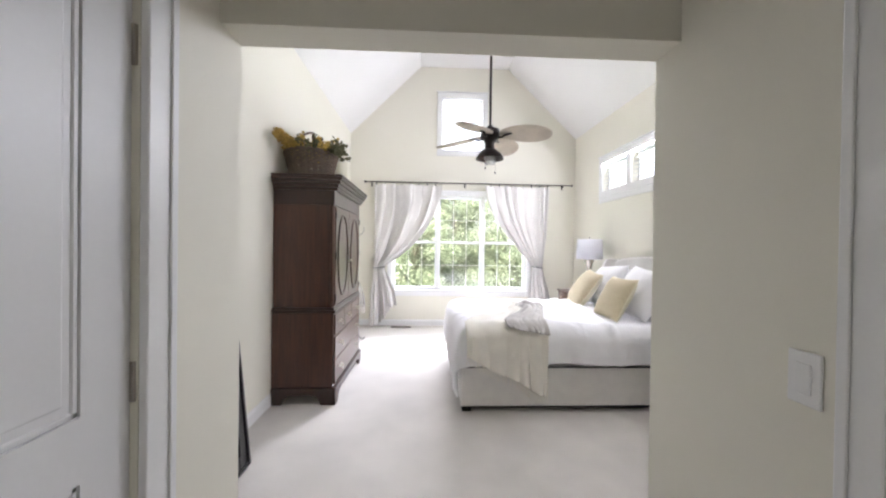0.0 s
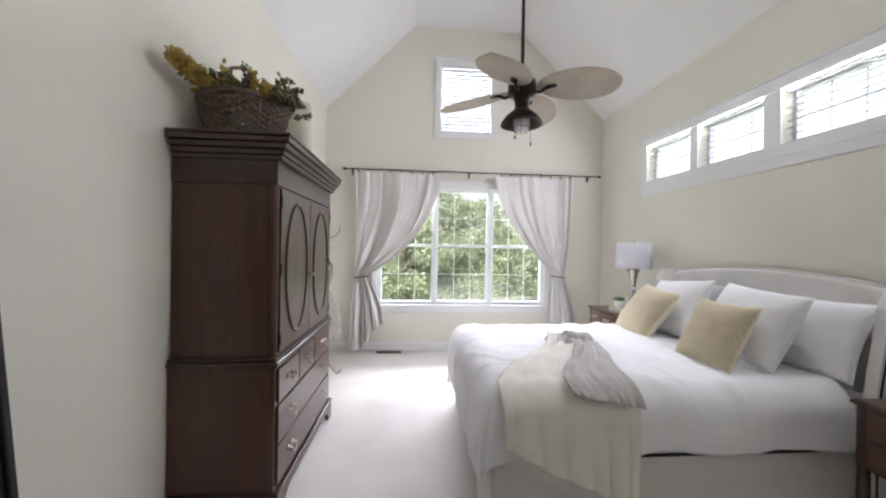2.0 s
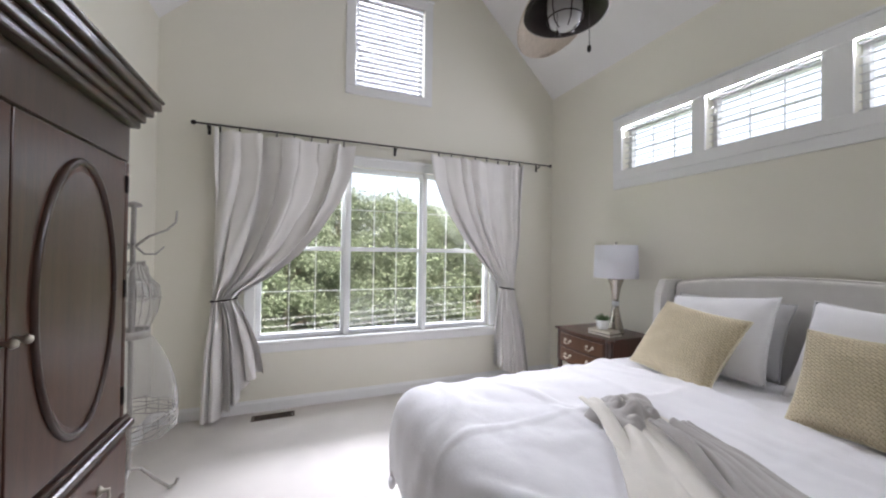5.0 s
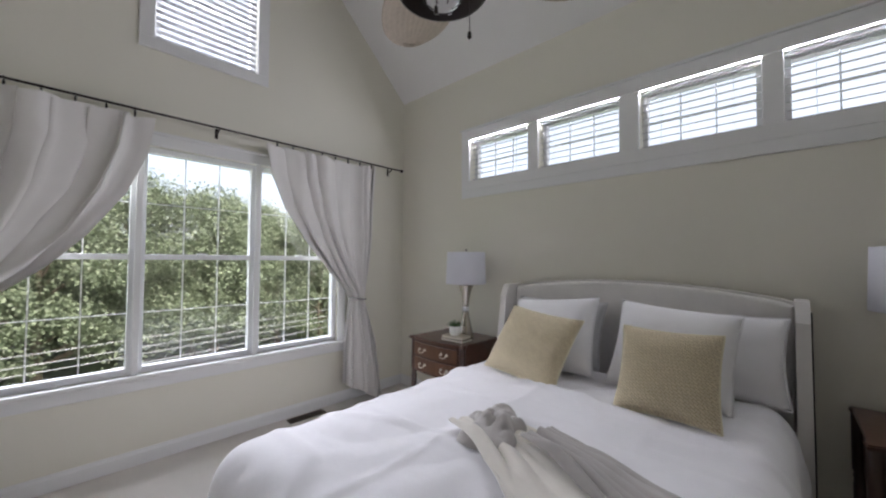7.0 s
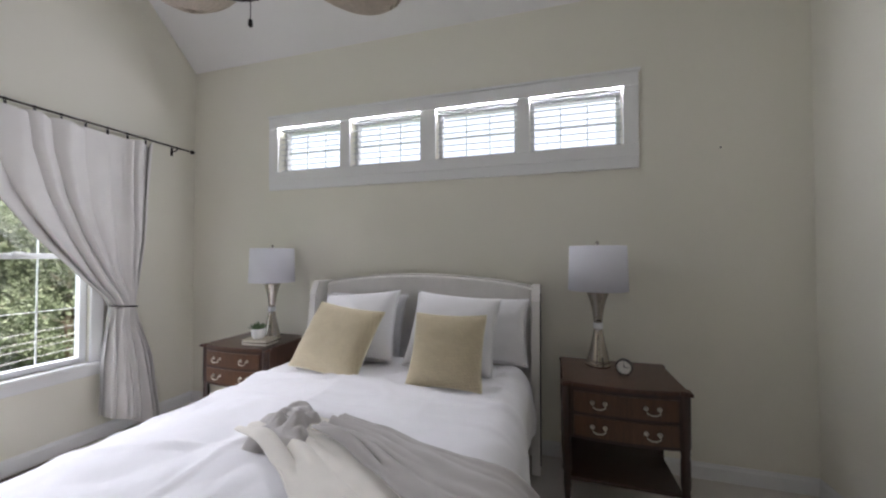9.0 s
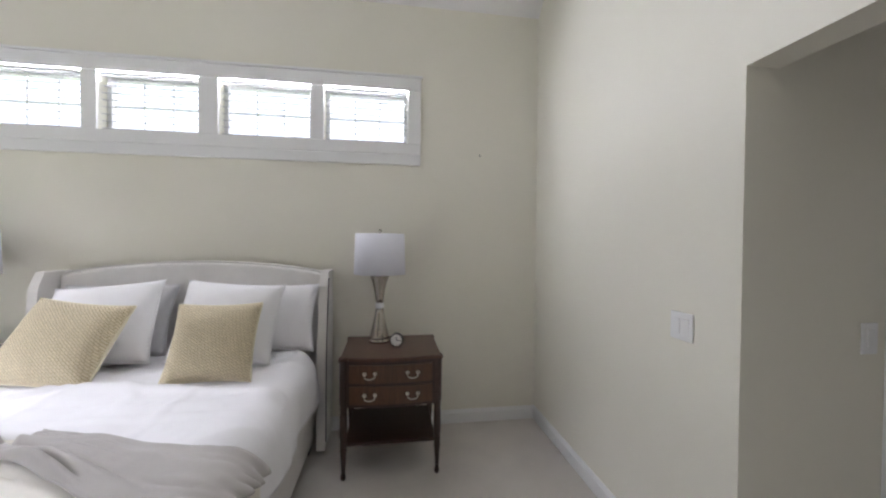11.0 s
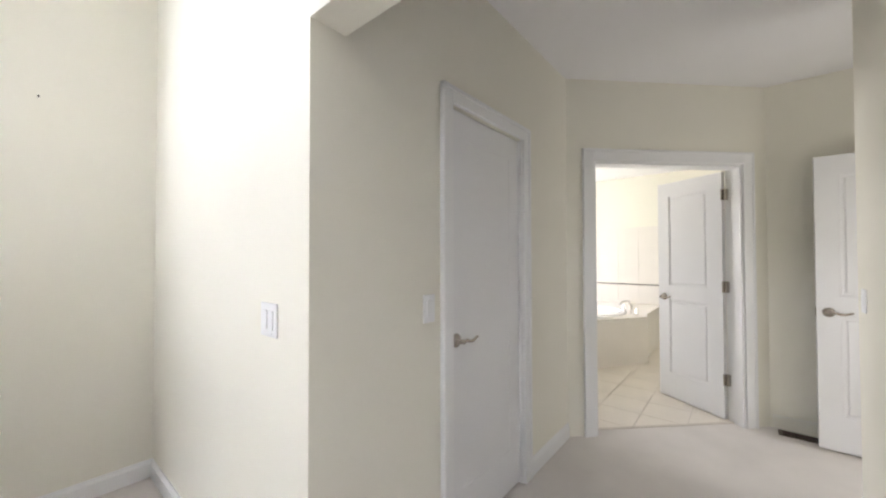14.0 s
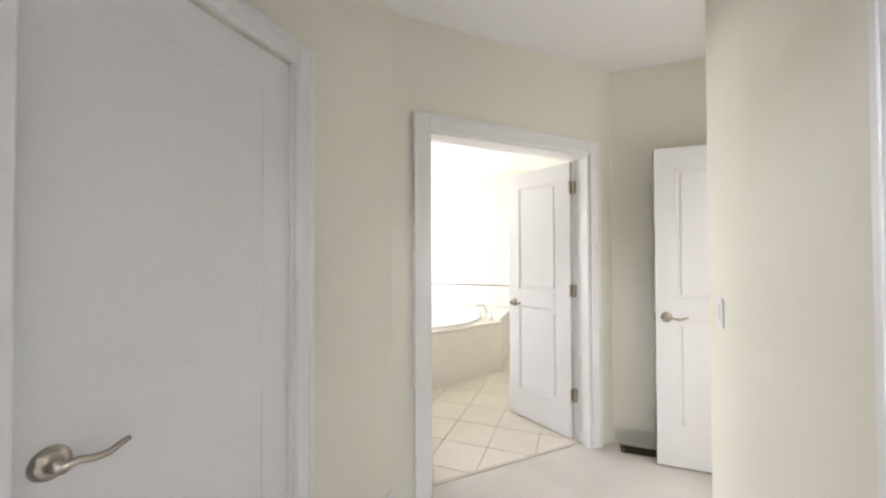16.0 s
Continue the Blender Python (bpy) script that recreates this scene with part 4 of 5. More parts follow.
def duvet():
    e = thing("duvet", Matrix.Translation((0, 0, 0)), "rumpled white cotton duvet spread over the bed", "duvet")
    x_in, x_out, ya, yb = 2.3, BX - 0.03, BYN - 0.03, BYF + 0.03
    drop, r = 0.34, 0.14

    def place(u, v):
        # flattened cloth: s along x towards the foot, w across
        s = x_in + (BX - 0.42 - x_in) * u
        w = (BYN - 0.27) + (BYF + 0.39 - BYN + 0.27) * v

        def fold(q, lo, hi):
            if q < lo + r:
                d = lo + r - q
                a = min(d / r, math.pi / 2)
                return lo + r - r * math.sin(a), -(r - r * math.cos(a)) - max(0.0, d - r * math.pi / 2), d
            if q > hi - r:
                d = q - hi + r
                a = min(d / r, math.pi / 2)
                return hi - r + r * math.sin(a), -(r - r * math.cos(a)) - max(0.0, d - r * math.pi / 2), d
            return q, 0.0, 0.0

        x, dx, ex = fold(s, x_out, 99.0)
        y, dy, ey = fold(w, ya, yb)
        z = bed_top(x, y) + min(dx, dy) + 0.35 * max(dx, dy) * (1 if min(dx, dy) < -0.05 else 1)
        hang = smoothstep(0.05, 0.3, -min(dx, dy))
        # soft creases on top, deeper folds where it hangs
        rid = 0.016 * abs(sn(x * 3.1 + y * 1.7, y * 2.2 - x, 5)) + 0.006 * abs(sn(x * 7 - y * 3, y * 8 + x, 7)) + 0.012 * max(0.0, 1 - 9 * abs(sn(x * 1.9 + 4, y * 1.3 + x * 0.8, 11))) + 0.02 * math.exp(-((x - 1.72 - 0.05 * math.sin(3 * y)) / 0.035) ** 2) * (1 - hang)
        for c in (0.95, 1.42):
            rid += 0.007 * math.exp(-((x - c - 0.02 * sn(y * 2, c)) / 0.02) ** 2)
        for c in (4.2, 4.78):
            rid += 0.007 * math.exp(-((y - c - 0.02 * sn(x * 2, c)) / 0.02) ** 2)
        z += rid * (1 - hang)
        fd = 0.022 * math.sin(13 * w + 3 * sn(w * 2, s)) * sn(w * 1.3, 3) + 0.012 * sn(w * 9, s * 4)
        gd = 0.03 * math.sin(11 * s + 2 * sn(s * 2, w)) * (0.4 + abs(sn(s * 1.3, 6))) + 0.012 * sn(s * 9, w * 4)
        if dx < -0.03:
            x += hang * (fd - 0.02)
        if dy < -0.03:
            y += hang * (gd - 0.02) * (-1 if w > BY else 1) * (1)
        z += 0.02 * hang * sn(s * 3, w * 3, 9)
        return (x, y, max(z, 0.16))

    part("duvet_cover", grid(150, 170, place, thick=0.018), DUVET, e, smooth=True)
    part("foot_hem", tube([place(1.0, k / 160) for k in range(161)], 0.009, 6), DUVET, e, "stitched hem at the foot", True)
    for v in (0.0, 1.0):
        part("side_hem", tube([place(k / 140, v) for k in range(141)], 0.009, 6), DUVET, e, "stitched side hem", True)


duvet()


def pillow(name, at, w, h, t, tilt, yaw, material, label, lean=0.0, group="", flange=0.0, back=None):
    """A stuffed pillow standing on edge: local x across, y up its face, z its thickness."""
    m = Matrix.Translation(at) @ pose(0, 0, 0, 0, 0, yaw) @ pose(0, 0, 0, 90 - tilt, 0, 0) @ pose(0, 0, 0, 0, 0, lean)
    e = thing(name, m, label, "pillow", group)

    def face(sign):
        def f(u, v):
            a, b = 2 * u - 1, 2 * v - 1
            bulge = (1 - abs(a) ** 2.6) ** 0.55 * (1 - abs(b) ** 2.6) ** 0.55
            pin = 1 - 0.07 * (1 - b * b) * abs(a) ** 3
            pin2 = 1 - 0.07 * (1 - a * a) * abs(b) ** 3
            wr = 0.006 * sn(a * 3 + at[1] * 7, b * 3) * bulge
            return (a * w / 2 * pin, h / 2 + b * h / 2 * pin2, sign * (t / 2 * bulge + 0.002) + wr)
        return f

    bm = grid(30, 30, face(1))
    if back is None:
        grid(30, 30, face(-1), bm=bm)
        bmesh.ops.remove_doubles(bm, verts=bm.verts[:], dist=0.0045)
        bmesh.ops.recalc_face_normals(bm, faces=bm.faces[:])
        part("cover", bm, material, e, smooth=True)
    else:
        part("front_cover", bm, material, e, smooth=True)
        part("back_cover", grid(30, 30, face(-1)), back, e, "plain cream back", True)
    edge = []
    for k in range(81):
        s = k / 80 * 4
        i, f = int(s) % 4, s - int(s)
        u, v = ((f, 0), (1, f), (1 - f, 1), (0, 1 - f))[i]
        p = face(1)(u, v)
        edge.append((p[0], p[1], 0.0))
    part("seam", tube(edge, 0.005, 6), back or material, e, smooth=True)


pillow("yellow_cushion", (1.80, 4.97, 0.74), 0.54, 0.46, 0.18, 34, -97, YELLOW, "yellow basket-weave cushion leaning on the white pillows", -5, "yellow cushions", back=YBACK)
pillow("yellow_cushion", (1.80, 4.19, 0.73), 0.43, 0.43, 0.17, 28, -88, YELLOW, "yellow basket-weave cushion leaning on the white pillows", 0, "yellow cushions", back=YBACK)
pillow("white_pillow", (2.06, 4.91, 0.74), 0.60, 0.51, 0.24, 28, -92, WHITEC, "large white cotton pillow propped upright", 6, "white pillows")
pillow("white_pillow", (2.06, 4.25, 0.74), 0.58, 0.51, 0.24, 26, -89, WHITEC, "large white cotton pillow propped upright", -4, "white pillows")
pillow("sham_pillow", (2.30, 5.00, 0.74), 0.68, 0.46, 0.16, 22, -90, GREYC, "pale grey sham behind the white pillows", 0, "shams")
pillow("sham_pillow", (2.30, 4.16, 0.74), 0.80, 0.46, 0.16, 24, -90, WHITEC, "white flanged sham behind the white pillow", 0, "shams")


def throw():
    e = thing("throw_blanket", Matrix.Translation((0, 0, 0)), "beige fringed throw gathered on the bed and hanging over its edge", "throw")

    def cloth(k0, k1, e0, e1, low0, low1, amp, seed, off):
        """From the gathered knot between k0 and k1 out to the bed's edge between e0 and e1, then down."""
        ye = BYN - 0.055

        def f(u, v):
            kx, ky = k0[0] + (k1[0] - k0[0]) * u, k0[1] + (k1[1] - k0[1]) * u
            ex = e0 + (e1 - e0) * u
            low = low0 + (low1 - low0) * u
            top = 0.735
            run = ky - ye
            total = run + (top - low)
            d = v * total
            spread = smoothstep(-0.12, run, d) ** 1.25
            ph = 2 * math.pi * 1.9 * u + seed
            near = math.exp(-d * 2.4)
            ripple = 0.08 * near * smoothstep(-0.02, 0.16, d) * abs(sn(u * 4.2 + 0.8 * d + seed, d * 2.6 - u * 1.5, seed)) + amp * (0.3 + near) * abs(sn(u * 3.1 + seed, d * 1.1, 4)) + 0.35 * amp * math.sin(ph) * math.exp(-d) + 0.006 * sn(u * 9, d * 8, seed)
            if d < run - 0.1:
                x, y = kx + (ex - kx) * spread, ky - d
                return (x, y, bed_top(x, y) + 0.034 + off + abs(ripple) + 0.02 * math.exp(-d * 9))
            a = min((d - run + 0.1) / 0.16, math.pi / 2)
            x = ex + 0.015 * math.sin(ph) * smoothstep(run, total, d)
            z0 = bed_top(x, ye + 0.1) + 0.034 + off
            down = 0.1 - 0.1 * math.cos(a) + max(0, d - run + 0.1 - 0.16 * math.pi / 2)
            y = ye + 0.1 - 0.14 * math.sin(a) - 0.5 * abs(ripple) - off - 0.03 * abs(math.sin(1.6 * ph + 2 * sn(u * 3, d))) * smoothstep(run, total, d)
            return (x, y, z0 + abs(ripple) * (1 - a / 1.6) - down)
        return f

    f1 = cloth((1.03, 4.80), (1.28, 4.73), 0.40, 1.08, 0.44, 0.09, 0.035, 0.5, 0.0)
    part("throw_body", grid(90, 120, f1, thick=0.006), THROW, e, smooth=True)
    f2 = cloth((1.1, 4.5), (1.265, 4.46), 0.74, 1.085, 0.70, 0.60, 0.03, 0.5, 0.016)
    part("throw_fold", grid(40, 70, f2, thick=0.006), THROWG, e, "turned-back grey underside", True)
    rr = random.Random(9)
    fr = bmesh.new()
    for k in range(110):
        u = k / 109
        p = Vector(f1(u, 1.0))
        q = p + Vector((rr.uniform(-0.012, 0.012), rr.uniform(-0.008, 0.004), -rr.uniform(0.045, 0.07)))
        tube([p + Vector((0, 0, 0.01)), (p + q) / 2 + Vector((rr.uniform(-0.004, 0.004), 0, 0)), q], 0.0022, 4, bm=fr)
    part("fringe", fr, THROW, e, "knotted yarn fringe")["kind"] = "stuff"

    # gathered end: a rumpled heap of loops
    def heap(u, v):
        a = 2 * math.pi * u
        r = 0.01 + 0.15 * v * (1 + 0.3 * math.sin(2 * a + 0.6) + 0.18 * math.sin(5 * a))
        x, y = 1.15 + r * math.cos(a), 4.66 + r * math.sin(a)
        ridge = 0.05 + 0.075 * abs(sn(x * 9 + 2 * y, y * 11 - 3 * x, 3)) + 0.03 * abs(sn(x * 17, y * 15, 8))
        return (x, y, bed_top(x, y) + 0.026 + ridge * (1 - v ** 4))

    part("gathered_end", grid(110, 40, heap), THROWG, e, "bunched grey end of the throw", True)


throw()


# ---- nightstands ----
def nightstand(m, label):
    """Front faces local -x; 0.52 deep and 0.63 wide."""
    e = thing("nightstand", m, label, "nightstand", "nightstands")
    d, w, h = 0.51, 0.62, 0.76

    def top_poly(o):
        pts = []
        for k in range(13):
            y = -w / 2 + 0.05 + (w - 0.1) * k / 12
            pts.append((-0.035 * math.sin(math.pi * k / 12) - o, y))
        pts += [(0.0, w / 2 - 0.045), (-0.012 - o, w / 2 + o), (0.035, w / 2 + o + 0.004), (0.06, w / 2 - 0.008 + o), (d - 0.05, w / 2 - 0.008 + o), (d - 0.03, w / 2 + o + 0.004), (d + 0.006, w / 2 + o), (d, w / 2 - 0.05)]
        pts += [(d, -w / 2 + 0.05), (d + 0.006, -w / 2 - o), (d - 0.03, -w / 2 - o - 0.004), (d - 0.05, -w / 2 + 0.008 - o), (0.06, -w / 2 + 0.008 - o), (0.035, -w / 2 - o - 0.004), (-0.012 - o, -w / 2 - o), (0.0, -w / 2 + 0.045)]
        return pts

    tp = prism(top_poly(0.008), h - 0.022, h)
    bmesh.ops.bevel(tp, geom=[ed for ed in tp.edges if abs(ed.verts[0].co.z - ed.verts[1].co.z) < 1e-4], offset=0.005, segments=2, affect="EDGES")
    part("tabletop", tp, MAHOG, e, "polished mahogany top with shaped corners")
    part("case", box(0.012, d - 0.012, -w / 2 + 0.03, w / 2 - 0.03, 0.465, h - 0.022), MAHOG, e)

    def bowed(z0, z1, o, y0, y1):
        pts = [(0.02, y1), (0.02, y0)]
        for k in range(13):
            y = y0 + (y1 - y0) * k / 12
            pts.append((-0.03 * math.sin(math.pi * (y + w / 2) / w) - o + 0.008, y))
        return prism(pts, z0, z1)

    part("front_rail", bowed(0.455, h - 0.022, 0.0, -w / 2 + 0.04, w / 2 - 0.04), MAHOGD, e)
    for z0, z1 in ((0.475, 0.585), (0.605, 0.715)):
        dr = part("drawer", bowed(z0, z1, 0.008, -w / 2 + 0.055, w / 2 - 0.055), VENEER, e, "cross-banded mahogany drawer front")
        for y in (-0.13, 0.13):
            x = -0.03 * math.sin(math.pi * (y + w / 2) / w) - 0.002
            o = part("pull", tube([(x - 0.016, y - 0.032, 0.005 + (z0 + z1) / 2), (x - 0.02, y - 0.03, (z0 + z1) / 2 - 0.012), (x - 0.024, y - 0.012, (z0 + z1) / 2 - 0.02), (x - 0.024, y + 0.012, (z0 + z1) / 2 - 0.02), (x - 0.02, y + 0.03, (z0 + z1) / 2 - 0.012), (x - 0.016, y + 0.032, 0.005 + (z0 + z1) / 2)], 0.004, 8), SILVER, dr, "polished bail pull", True)
            for s in (-0.032, 0.032):
                part("post", lathe([(0.0001, 0), (0.013, 0), (0.01, 0.004), (0.005, 0.008), (0.005, 0.02), (0.0001, 0.022)], 12, m=Matrix.Translation((x, y + s, (z0 + z1) / 2 + 0.005)) @ pose(0, 0, 0, 0, -90, 0)), SILVER, o, smooth=True)
    legp = [(0.011, 0), (0.016, 0.012), (0.016, 0.03), (0.011, 0.04), (0.013, 0.06), (0.02, 0.17), (0.023, 0.185), (0.019, 0.195), (0.021, 0.205), (0.021, 0.235), (0.018, 0.245), (0.024, 0.265), (0.023, 0.4), (0.02, 0.425), (0.024, 0.44), (0.02, 0.455), (0.026, 0.47), (0.026, 0.735), (0.022, 0.74)]
    for x in (0.022, d - 0.022):
        for y in (-w / 2 + 0.02, w / 2 - 0.02):
            part("leg", lathe(legp, 16, m=Matrix.Translation((x, y, 0))), MAHOGD, e, "turned mahogany leg", True)
    part("lower_shelf", box(0.02, d - 0.02, -w / 2 + 0.03, w / 2 - 0.03, 0.205, 0.228, 0.004), MAHOGD, e)
    return e


nightstand(Matrix.Translation((2.045, 3.245, 0)), "mahogany nightstand with two drawers, bearing a lamp and clock")
nightstand(Matrix.Translation((2.12, 5.975, 0)), "mahogany nightstand with two drawers, bearing a lamp, books and plant")


def lamp(m):
    e = thing("table_lamp", m, "nickel hourglass table lamp with a white drum shade", "table lamp", "pair of table lamps")
    part("lamp_base", lathe([(0.0001, 0), (0.072, 0), (0.074, 0.006), (0.073, 0.014), (0.068, 0.02), (0.069, 0.026), (0.062, 0.06), (0.045, 0.13), (0.031, 0.20), (0.026, 0.236)], 28), NICKEL, e, "brushed nickel lower flare", True)
    part("crystal_collar", lathe([(0.026, 0.236), (0.03, 0.24), (0.03, 0.27), (0.026, 0.274)], 24), GLASSY, e, "clear acrylic collar", True)
    part("lamp_stem", lathe([(0.024, 0.274), (0.028, 0.30), (0.036, 0.36), (0.05, 0.42), (0.066, 0.462), (0.068, 0.475), (0.06, 0.48)], 28), NICKEL, e, "brushed nickel upper flare", True)
    part("harp_post", lathe([(0.008, 0.48), (0.008, 0.76)], 8), NICKEL, e)
    part("shade", lathe([(0.178, 0.48), (0.181, 0.48), (0.172, 0.765), (0.169, 0.765), (0.178, 0.48)], 48, cap=False), SHADE, e, "white fabric drum shade", True)
    part("shade_spider", tube([(-0.17, 0, 0.755), (0.17, 0, 0.755)], 0.002, 6), NICKEL, e)
    part("finial", lathe([(0.004, 0.76), (0.004, 0.772), (0.01, 0.778), (0.01, 0.79), (0.003, 0.797)], 12), NICKEL, e, smooth=True)


GLASSY = mat("clear_acrylic", (0.85, 0.86, 0.86), 0.12, var=0.01)
lamp(Matrix.Translation((2.41, 3.33, 0.76)))
lamp(Matrix.Translation((2.415, 5.88, 0.76)))


def clock():
    e = thing("alarm_clock", Matrix.Translation((2.24, 3.21, 0.76)) @ pose(0, 0, 0, 0, 0, -105), "small round black alarm clock with a pale dial", "clock")
    lay = pose(0, 0, 0.052, 90, 0, 0)
    part("clock_case", lathe([(0.0001, -0.02), (0.038, -0.02), (0.046, -0.012), (0.046, 0.012), (0.041, 0.018), (0.039, 0.014)], 28, m=lay, cap=False), BLACKW, e, smooth=True)
    part("dial", lathe([(0.0001, 0.011), (0.04, 0.011), (0.04, 0.013), (0.0001, 0.013)], 28, m=lay, cap=False), DIAL, e, "pale dial")
    part("hour_pointer", box(-0.002, 0.002, -0.0155, -0.014, 0.052, 0.074), BLACKW, e)
    part("minute_pointer", box(-0.002, 0.026, -0.0155, -0.014, 0.05, 0.0535), BLACKW, e)
    for k in range(12):
        a = k * math.pi / 6
        part("hour_mark", box(-0.0013, 0.0013, -0.0145, -0.0135, 0.031, 0.037, m=Matrix.Translation((0, 0, 0.052)) @ pose(0, 0, 0, 0, math.degrees(a), 0)), BLACKW, e)
    for s in (-0.02, 0.02):
        part("foot", lathe([(0.006, 0.0), (0.005, 0.014)], 8, m=Matrix.Translation((s, 0, 0))), BLACKW, e)


clock()


def book(m, w, d, t, cover, label):
    e = thing("book", m, label, "book", "stack of books")
    part("pages", box(-w / 2 + 0.004, w / 2 - 0.002, -d / 2 + 0.004, d / 2 - 0.004, 0.002, t - 0.002), PAPER, e)
    part("cover", box(-w / 2, w / 2, -d / 2, d / 2, t - 0.003, t, 0.001), cover, e)
    part("cover", box(-w / 2, w / 2, -d / 2, d / 2, 0, 0.003, 0.001), cover, e)
    part("spine", box(w / 2 - 0.001, w / 2 + 0.003, -d / 2, d / 2, 0, t, 0.001), cover, e)


book(Matrix.Translation((2.25, 5.84, 0.7605)) @ pose(0, 0, 0, 0, 0, 4), 0.15, 0.23, 0.022, BOOKB, "dark clothbound book lying on the nightstand")
book(Matrix.Translation((2.25, 5.85, 0.783)) @ pose(0, 0, 0, 0, 0, 9), 0.14, 0.21, 0.022, BOOKA, "cream clothbound book lying on another book")


def plant():
    e = thing("potted_plant", Matrix.Translation((2.25, 5.86, 0.8055)), "small green succulent in a white faceted pot", "potted plant")
    part("pot", lathe([(0.0001, 0), (0.038, 0), (0.05, 0.03), (0.053, 0.075), (0.049, 0.078), (0.046, 0.06), (0.0001, 0.058)], 10, cap=False), POT, e)
    part("soil", lathe([(0.0001, 0.058), (0.047, 0.06), (0.0001, 0.066)], 12, cap=False), SOIL, e)
    rr = random.Random(2)
    for k in range(34):
        a, el = k * 2.4, 0.35 + 1.0 * (k / 34)
        d = Vector((math.cos(a) * math.cos(el), math.sin(a) * math.cos(el), math.sin(el)))
        ln = rr.uniform(0.04, 0.07)
        p = Vector((0.012 * math.cos(a), 0.012 * math.sin(a), 0.062))
        part("leaf", tube([p, p + d * ln * 0.4, p + d * ln * 0.8 + Vector((0, 0, 0.006)), p + d * ln + Vector((0, 0, 0.01))], 0.007, 5, taper=0.0015), LEAFP, e)


plant()


# ---- ceiling fan ----
def fan():
    c = Vector((0.72, 4.56, 0))
    e = thing("ceiling_fan", Matrix.Translation(c), "dark bronze ceiling fan with palm-leaf blades and a caged light", "ceiling fan")
    part("canopy", lathe([(0.02, TOP - 0.09), (0.05, TOP - 0.07), (0.07, TOP - 0.02), (0.07, TOP)], 24), BRONZE, e, smooth=True)
    part("downrod", tube([(0, 0, TOP - 0.08), (0, 0, 2.66)], 0.0125, 12), BRONZE, e)
    part("motor", lathe([(0.015, 2.68), (0.03, 2.665), (0.04, 2.64), (0.095, 2.63), (0.1, 2.615), (0.1, 2.545), (0.085, 2.53), (0.065, 2.52), (0.05, 2.48), (0.05, 2.44), (0.06, 2.42)], 32), BRONZE, e, "dark bronze motor housing", True)
    part("light_hood", lathe([(0.055, 2.43), (0.08, 2.41), (0.12, 2.375), (0.145, 2.335), (0.148, 2.32), (0.14, 2.32), (0.115, 2.36), (0.06, 2.40)], 36, cap=False), BRONZE, e, "dark bronze light hood", True)
    part("light_globe", lathe([(0.0001, 2.268), (0.03, 2.27), (0.052, 2.285), (0.062, 2.33), (0.062, 2.39), (0.05, 2.405)], 28, cap=False), FROST, e, "frosted glass light globe", True)
    for k in range(6):
        a = k * math.pi / 3 + 0.2
        ca, sa = math.cos(a), math.sin(a)
        part("cage_bar", tube([(0.066 * ca, 0.066 * sa, 2.39), (0.067 * ca, 0.067 * sa, 2.33), (0.056 * ca, 0.056 * sa, 2.28), (0.03 * ca, 0.03 * sa, 2.262)], 0.0022, 6), BRONZE, e)
    part("cage_ring", tube(arc((0, 0, 2.30), 0.063, 0, 360, 28, "xy"), 0.0022, 6), BRONZE, e)
    for ang in (58, 148, 238, 328):
        m = pose(0, 0, 0, 0, 0, ang)

        def blade(u, v):
            f = (1 - math.cos(math.pi * u)) / 2
            r = 0.105 + 0.54 * f
            half = 0.17 * max(0.004, math.sin(math.pi * u)) * (0.86 + 0.2 * f)
            s = 2 * v - 1
            rib = 0.0014 * math.cos(s * 40)
            return m @ Vector((r, s * half, 2.55 - 0.24 * s * half + 0.03 * (1 - f) + rib - 0.02 * f - 0.015 * s * s))

        b_ = part("blade", grid(28, 40, blade, thick=0.006), FANB, e, "tan woven palm-leaf blade", True)
        part("blade_arm", tube([m @ Vector((0.08, 0, 2.545)), m @ Vector((0.13, 0, 2.535)), m @ Vector((0.16, 0, 2.553)), m @ Vector((0.2, 0, 2.561))], 0.011, 8), BRONZE, b_, smooth=True)
        part("blade_plate", lathe([(0.0001, -0.006), (0.03, -0.006), (0.028, 0.0), (0.0001, 0.002)], 16, m=m @ Matrix.Translation((0.2, 0, 2.563)) @ Matrix.Diagonal((1.5, 0.8, 1, 1)), cap=False), BRONZE, b_)
    for x, y, z0, z1 in ((0.045, -0.075, 2.18, 2.36), (-0.05, -0.02, 2.24, 2.36)):
        part("pull_chain", tube([(x, y, z1), (x, y, z0)], 0.0013, 5), BRONZE, e)
        part("chain_fob", lathe([(0.0001, z0 - 0.03), (0.007, z0 - 0.022), (0.006, z0 - 0.006), (0.0001, z0)], 10, m=Matrix.Translation((x, y, 0)), cap=False), BRONZE, e)


fan()


